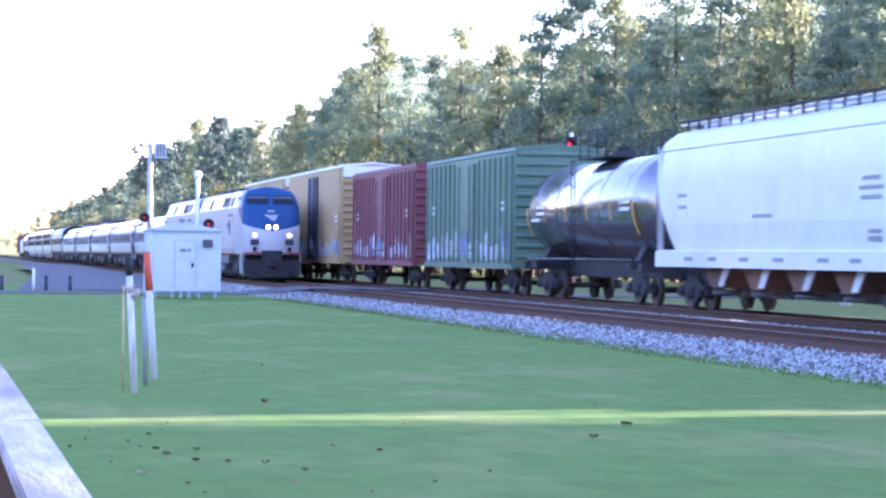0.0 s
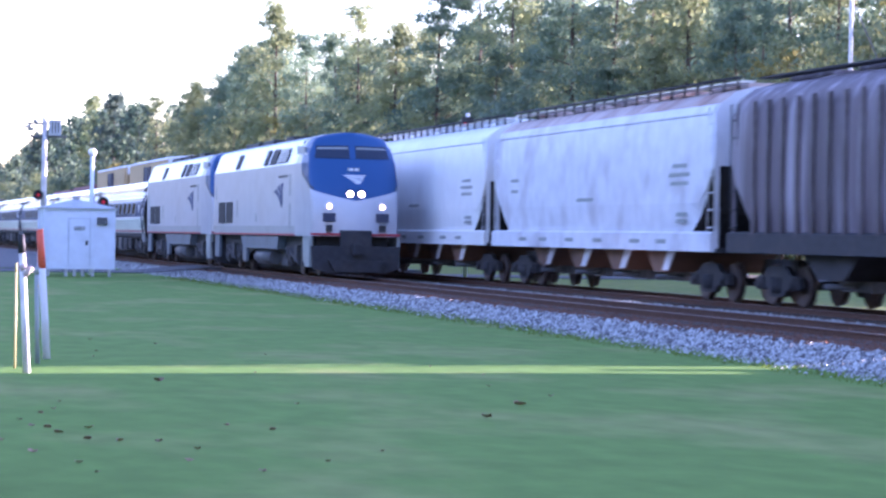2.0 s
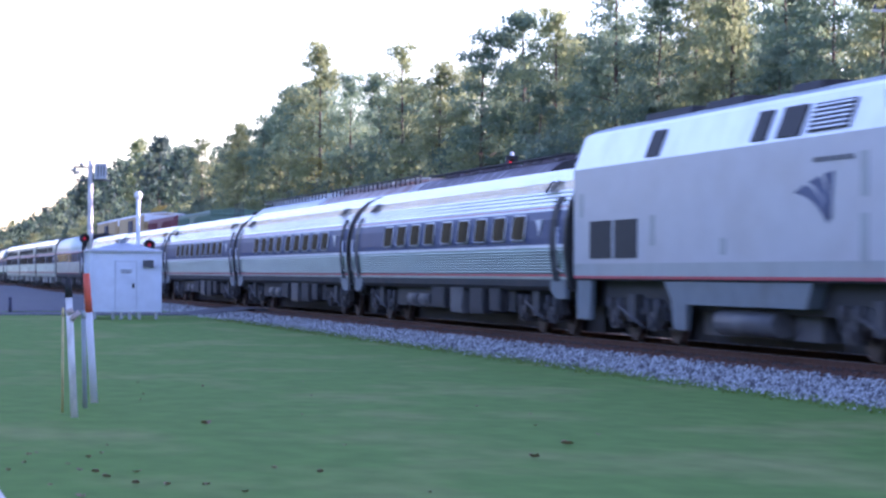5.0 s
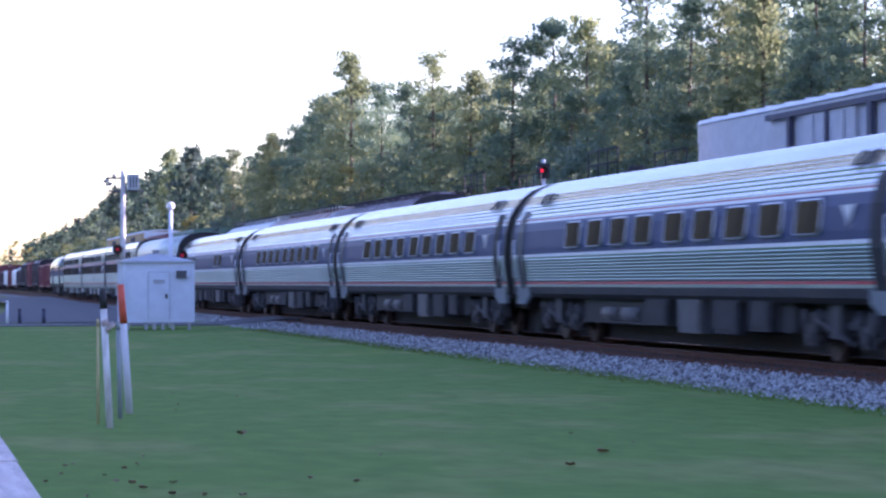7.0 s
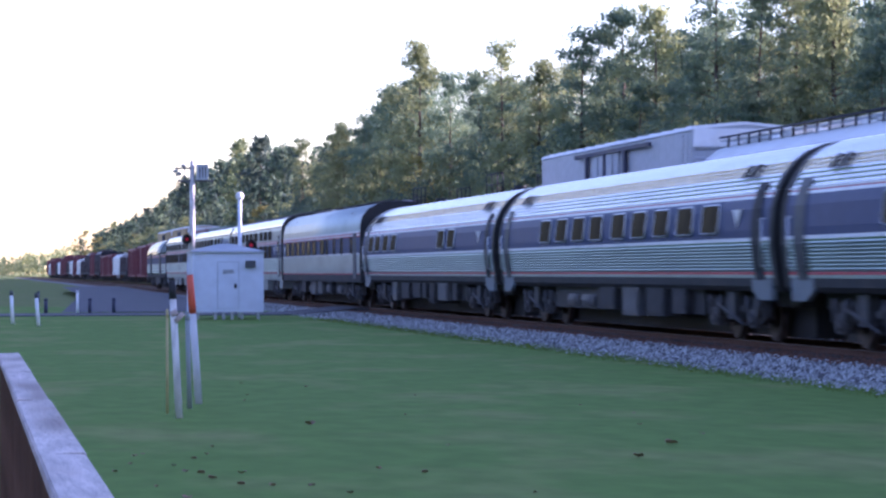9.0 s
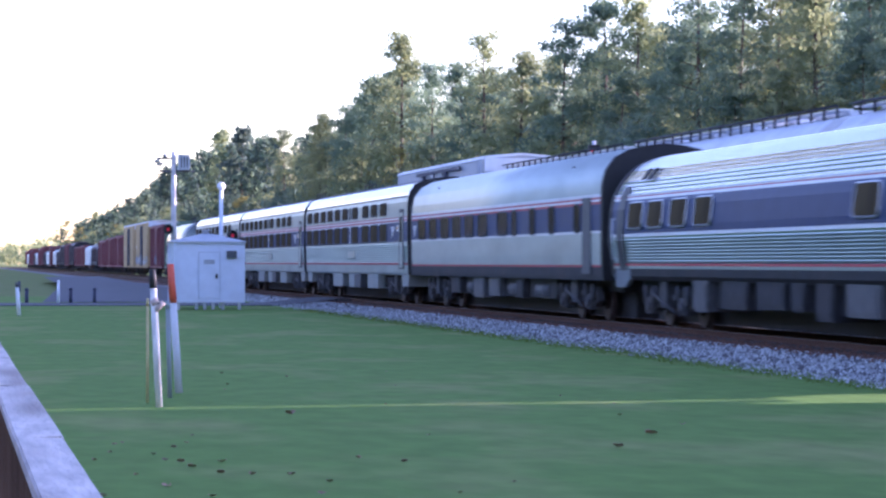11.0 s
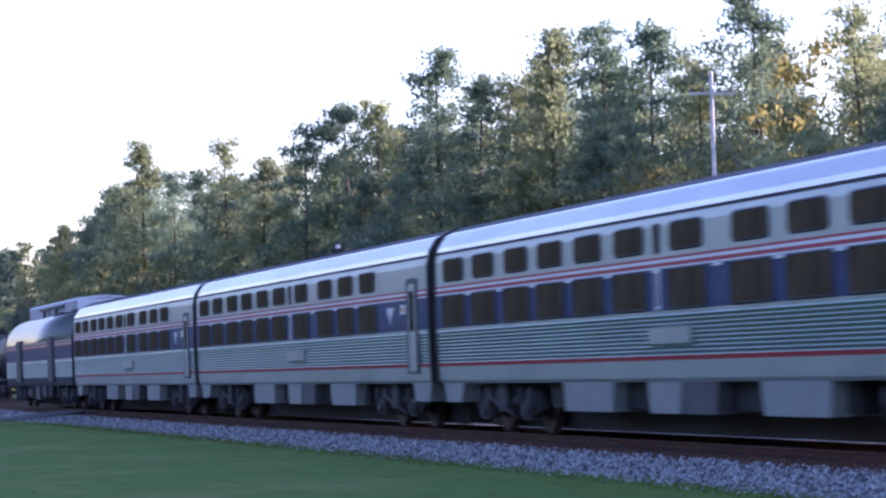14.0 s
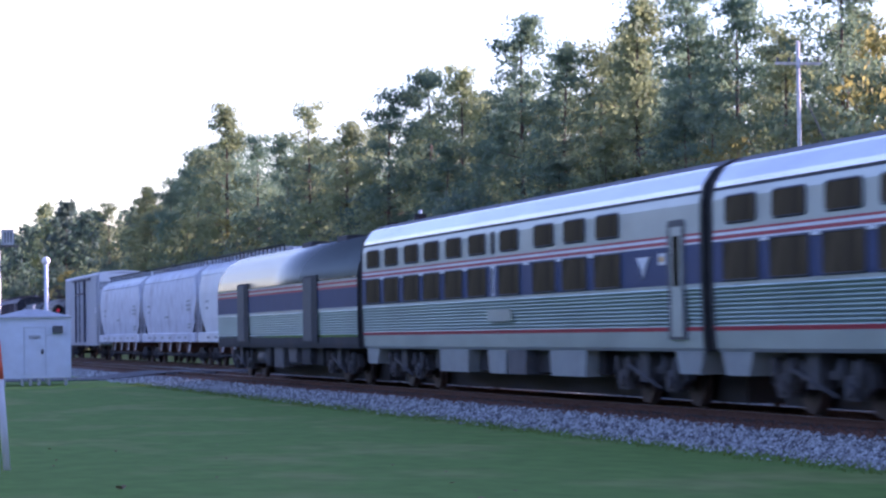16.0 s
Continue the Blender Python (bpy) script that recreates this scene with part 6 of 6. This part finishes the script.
def pine(seed, mat, H=20.0, low=0.42, reach=3.9, per=88, limbs=33, size=0.135, fat=1.2, label="tall loblolly pine with ragged dark green crown"):
    rng = np.random.default_rng(seed)
    t = root("pine_tree", 0, 0, 0, label, "tree", "pines along the railway")
    b = B()
    bend = rng.normal(size=2) * 0.25
    at = lambda z: (bend[0] * math.sin(z / H * 2.4), bend[1] * math.sin(z / H * 3.1), z)
    r = lambda z: 0.26 * (1 - z / H) ** 0.8 + 0.02
    zs = np.linspace(0, H * 0.985, 9)
    for z0, z1 in zip(zs, zs[1:]):
        bar(b, at(z0), at(z1), r(z0), 7, r(z1))
    centres, spread = [], []
    for k in range(limbs):
        f = low + (1 - low) * (k + rng.random() * 0.9) / limbs
        z = H * min(f, 0.985)
        g = (f - low) / (1 - low)
        length = reach * min(1.0, 0.55 + 1.6 * g) * (1.02 - g) ** 0.62 * rng.uniform(0.5, 1.25)
        a = k * 2.4 + rng.normal() * 0.5
        rise = rng.uniform(0.0, 0.5) + 0.5 * g
        p0 = Vector(at(z))
        tip = p0 + Vector((math.cos(a) * length, math.sin(a) * length, rise * length * 0.6))
        bar(b, p0, tip, 0.06 * (1.15 - g), 5, 0.015)
        for q in range(3):
            if rng.random() < 0.15:
                continue
            w = (0.5, 0.78, 1.02)[q] + rng.normal() * 0.05
            c = p0.lerp(tip, w)
            centres.append((c.x + rng.normal() * 0.3, c.y + rng.normal() * 0.3, c.z + 0.2 + rng.normal() * 0.2))
            spread.append((0.3 + 0.14 * rng.random() + 0.05 * length) * fat)
    for k in range(3):
        centres.append((at(H * 0.97)[0] + rng.normal() * 0.2, at(H * 0.97)[1] + rng.normal() * 0.2, H * (0.93 + 0.025 * k)))
        spread.append(0.26)
    part("trunk", b, M_BARK, t)
    part("crown", crown_mesh("crown", leaf_cloud(centres, np.array(spread), per, size, rng, 0.5), mat), [], t)
    return t


def broadleaf(seed, mat, H=9.0, wide=3.4, per=66, label="dense dark green understorey tree", group="understorey trees"):
    rng = np.random.default_rng(seed)
    t = root("broadleaf_tree", 0, 0, 0, label, "tree", group)
    b = B()
    bar(b, (0, 0, 0), (0.1, 0, H * 0.5), 0.14, 7, 0.08)
    centres, spread = [], []
    for k in range(46):
        a, f = rng.random() * math.tau, rng.random()
        z = H * (0.1 + 0.88 * f)
        rad = wide * math.sqrt(max(0.05, math.sin(math.pi * (0.16 + 0.8 * f)))) * rng.uniform(0.25, 1.0)
        c = (rad * math.cos(a), rad * math.sin(a), z)
        centres.append(c)
        spread.append(rng.uniform(0.35, 0.6))
        if k % 3 == 0:
            bar(b, (0.05, 0, z * 0.55), c, 0.04, 5, 0.012)
    part("trunk", b, M_BARK, t)
    part("crown", crown_mesh("crown", leaf_cloud(centres, np.array(spread), per, 0.155, rng, 0.6), mat), [], t)
    return t


PINES = [pine(1, M_NEEDLE), pine(2, M_NEEDLE_B, low=0.42, reach=3.7), pine(3, M_NEEDLE, low=0.32, reach=4.5, limbs=34), pine(4, M_NEEDLE_B, low=0.28, reach=4.4, limbs=34),
         pine(5, M_NEEDLE, low=0.5, reach=3.3, limbs=26), pine(6, M_NEEDLE_B, low=0.42, reach=3.3, per=60, limbs=24, label="thin open pine with gappy crown"), pine(7, M_NEEDLE, low=0.22, reach=4.7, limbs=38)]
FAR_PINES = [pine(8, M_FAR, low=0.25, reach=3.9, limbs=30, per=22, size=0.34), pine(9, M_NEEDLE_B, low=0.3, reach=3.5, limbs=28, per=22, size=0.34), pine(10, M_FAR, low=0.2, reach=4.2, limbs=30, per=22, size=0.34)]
UNDER = [broadleaf(11, M_BUSH), broadleaf(12, M_BUSH, H=8.0, wide=3.8), broadleaf(13, M_NEEDLE_B, H=10.0, wide=3.2)]
AUTUMN = broadleaf(14, M_LEAF, H=15.0, wide=4.2, per=60, label="tall tree with golden brown autumn leaves", group="autumn trees")
used = {}
FAR_SPOTS, WEST_SPOTS = [], []


def plant(kind, x, y, height, base, rz):
    """Set the first of a kind in its own place, and copies after it."""
    m = pose(x, y, 0, 0, 0, rz)
    s = height / base
    if kind in used:
        o = copy_thing(kind, m)
    else:
        used[kind] = 1
        o = kind
        o.matrix_basis = m
    o.scale = (s * (0.92 if height > 14 else 1.0), s * (0.92 if height > 14 else 1.0), s)


rnd = random.Random(77)
# skyline of the wood: bearing from the camera (degrees) and height over it (degrees)
SKYLINE = [(2.3, 0.75), (3.05, 1.1), (3.75, 1.4), (4.6, 2.1), (5.8, 2.9), (6.3, 2.95), (7.15, 2.9), (8.0, 3.25), (8.6, 3.4), (9.2, 4.1), (9.83, 5.06), (10.5, 4.3), (11.0, 4.4), (11.65, 5.0), (12.5, 4.6),
           (13.5, 5.25), (14.3, 5.75), (15.1, 5.8), (16.4, 6.8), (17.4, 6.3), (18.2, 6.2), (19.0, 7.2), (20.1, 7.2), (21.2, 7.25), (22.3, 6.4), (23.5, 7.8), (24.6, 7.0), (25.6, 7.4), (27.0, 7.6), (28.5, 7.4), (30.0, 7.0)]


def sky_top(az):
    return float(np.interp(az, [a for a, _ in SKYLINE], [e for _, e in SKYLINE]))


def edge_x(az):
    return 42 + max(0.0, az - 10) * 1.05


for k, (az, el) in enumerate(SKYLINE):
    x = edge_x(az) + rnd.uniform(0, 2)
    d = x / math.sin(radians(az))
    kind = AUTUMN if az in (24.6,) else PINES[(k * 3 + 1) % 7] if az > 7 else FAR_PINES[k % 3]
    plant(kind, x, d * math.cos(radians(az)), 1.67 + d * math.tan(radians(el)), 15.2 if kind is AUTUMN else 20.0, rnd.uniform(0, 360))
# the rows between and behind
y = 84.0
while y < 980:
    step = 4.8 if y < 300 else 5.5 + (y - 300) * 0.018
    for row, (dx, part_h) in enumerate(((1.5, 0.76), (7.5, 0.87), (15, 0.93)) if y < 330 else ((2, 0.88), (10, 0.95))):
        yy = y + rnd.uniform(-2, 2)
        az0 = math.degrees(math.atan2(46 + dx, yy))
        x = edge_x(az0) + dx + rnd.uniform(-2.5, 2.5)
        az = math.degrees(math.atan2(x, yy))
        d = math.hypot(x, yy)
        if row == 2 and 12.8 < az < 24 and rnd.random() < 0.5:
            continue
        el = sky_top(az) * min(0.98, part_h + (0.09 if az < 9.2 else 0.0)) * rnd.uniform(0.9 if az < 9.2 else 0.78, 1.0)
        height = max(9.0, 1.67 + d * math.tan(radians(el)))
        if y < 330:
            plant(PINES[rnd.randrange(7)], x, yy, height, 20.0, rnd.uniform(0, 360))
        else:
            FAR_SPOTS.append((x, yy, height))
    y += step
y = 84.0
while y < 700:
    for dx in (-1.5, 4.0, 10.0):
        az0 = math.degrees(math.atan2(44, y))
        x = edge_x(az0) + dx + rnd.uniform(-2, 2)
        h = rnd.uniform(6.0, 12.5)
        kind = AUTUMN if rnd.random() < 0.06 else UNDER[rnd.randrange(3)]
        plant(kind, x, y + rnd.uniform(-2, 2), h, 15.2 if kind is AUTUMN else 9.0, rnd.uniform(0, 360))
    y += 4.4 if y < 300 else 10.0
# unseen trees towards the sun, added to shade the lawn, with a clearing and a narrow gap placed to let the low sun
# through in strips
def open_to_sun(y):
    return 31.6 < y < 40.0 or 62.0 < y < 64.5


y = -40.0
while y < 86:
    for x, h in ((54, 11.5), (59, 13.5)):
        yy = y + rnd.uniform(-0.8, 0.8)
        if not open_to_sun(yy - 2.2) and not open_to_sun(yy + 2.2) and not 28.6 < yy < 30:
            plant(UNDER[rnd.randrange(3)], x + rnd.uniform(-1.5, 1.5), yy, h * rnd.uniform(0.9, 1.1), 9.0, rnd.uniform(0, 360))
    y += 3.2
y = -40.0
while y < 86:
    if not open_to_sun(y - 2.5) and not open_to_sun(y + 2.5):
        plant(PINES[rnd.randrange(7)], 66 + rnd.uniform(-3, 3), y, rnd.uniform(16, 20), 20.0, rnd.uniform(0, 360))
    y += 5.0
# the golden tree that stands out at the end of the wood
plant(AUTUMN, 23.4, 560.0, 11.0, 15.2, 40)
plant(AUTUMN, 26.4, 566.0, 9.6, 15.2, 140)
# yellowing trees at the foot of the near wood
for x, y, h in ((40.5, 232.0, 12.5), (44.0, 205.0, 9.5), (48.0, 128.0, 9.0)):
    plant(AUTUMN, x, y, h, 15.2, 60 + y)

# the unseen wood behind the camera's house, which the trains mirror; its height darkens their reflections
y = -130.0
while y < 900:
    for dx, h in ((-43, 11), (-46, 20), (-52, 24)):
        WEST_SPOTS.append((dx + rnd.uniform(-2, 2), y + rnd.uniform(-2, 2), h * rnd.uniform(0.8, 1.15)))
    y += 5.0 if y < 250 else 9.0


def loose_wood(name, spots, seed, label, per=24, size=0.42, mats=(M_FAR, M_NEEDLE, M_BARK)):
    """Many trees too far to tell apart, as one mass of leaf clumps and stems."""
    rng = np.random.default_rng(seed)
    centres, spread, tri = [], [], []
    for x, y, h in spots:
        for k in range(30):
            f = 0.12 + 0.86 * rng.random()
            rad = 4.4 * (1.05 - f) ** 0.6 * rng.random() ** 0.5
            a = rng.random() * math.tau
            centres.append((x + rad * math.cos(a), y + rad * math.sin(a), h * f))
            spread.append(0.65)
        tri += [(x - 0.2, y, 0), (x + 0.2, y, 0), (x, y, h * 0.9)]
    v = np.concatenate([leaf_cloud(centres, np.array(spread), per, size, rng, 0.6), np.array(tri)])
    idx = np.concatenate([rng.integers(0, 2, len(centres) * per), np.full(len(spots), 2)])
    soup(name, v, np.arange(len(v)).reshape(-1, 3), list(mats), label, "woods", idx)


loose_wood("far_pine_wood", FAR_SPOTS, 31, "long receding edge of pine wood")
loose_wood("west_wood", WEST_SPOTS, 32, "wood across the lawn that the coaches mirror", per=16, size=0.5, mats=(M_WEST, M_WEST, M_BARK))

# far woods that close the line
rng2 = np.random.default_rng(21)
n = 2600
fx = rng2.uniform(-420, 60, n)
fy = 1250 + rng2.uniform(0, 160, n) - 0.25 * fx
top = 6 + 6 * np.abs(np.sin(fx * 0.021) * np.cos(fx * 0.047 + 1)) + 3 * rng2.random(n)
fz = top * rng2.random(n) ** 0.7
tri = leaf_cloud(np.stack([fx, fy, fz], -1), np.full(n, 1.4), 12, 0.9, rng2)
soup("far_woods", tri, np.arange(len(tri)).reshape(-1, 3), [M_NEEDLE_B], "hazy far line of woods", "woods")


def motions():
    times = [0.5 * k for k in range(33)]
    for thing, back in PASSENGER:
        walk(thing, [(t, pose(NEAR_X, 0.0034657 * t**3 + 0.0633051 * t**2 - 22.762331 * t + 165.09 + back, RAIL_TOP)) for t in times])
    for thing, start in FREIGHT:
        walk(thing, [(t, pose(FAR_X, start + 12.6 * t, RAIL_TOP)) for t in times])


motions()
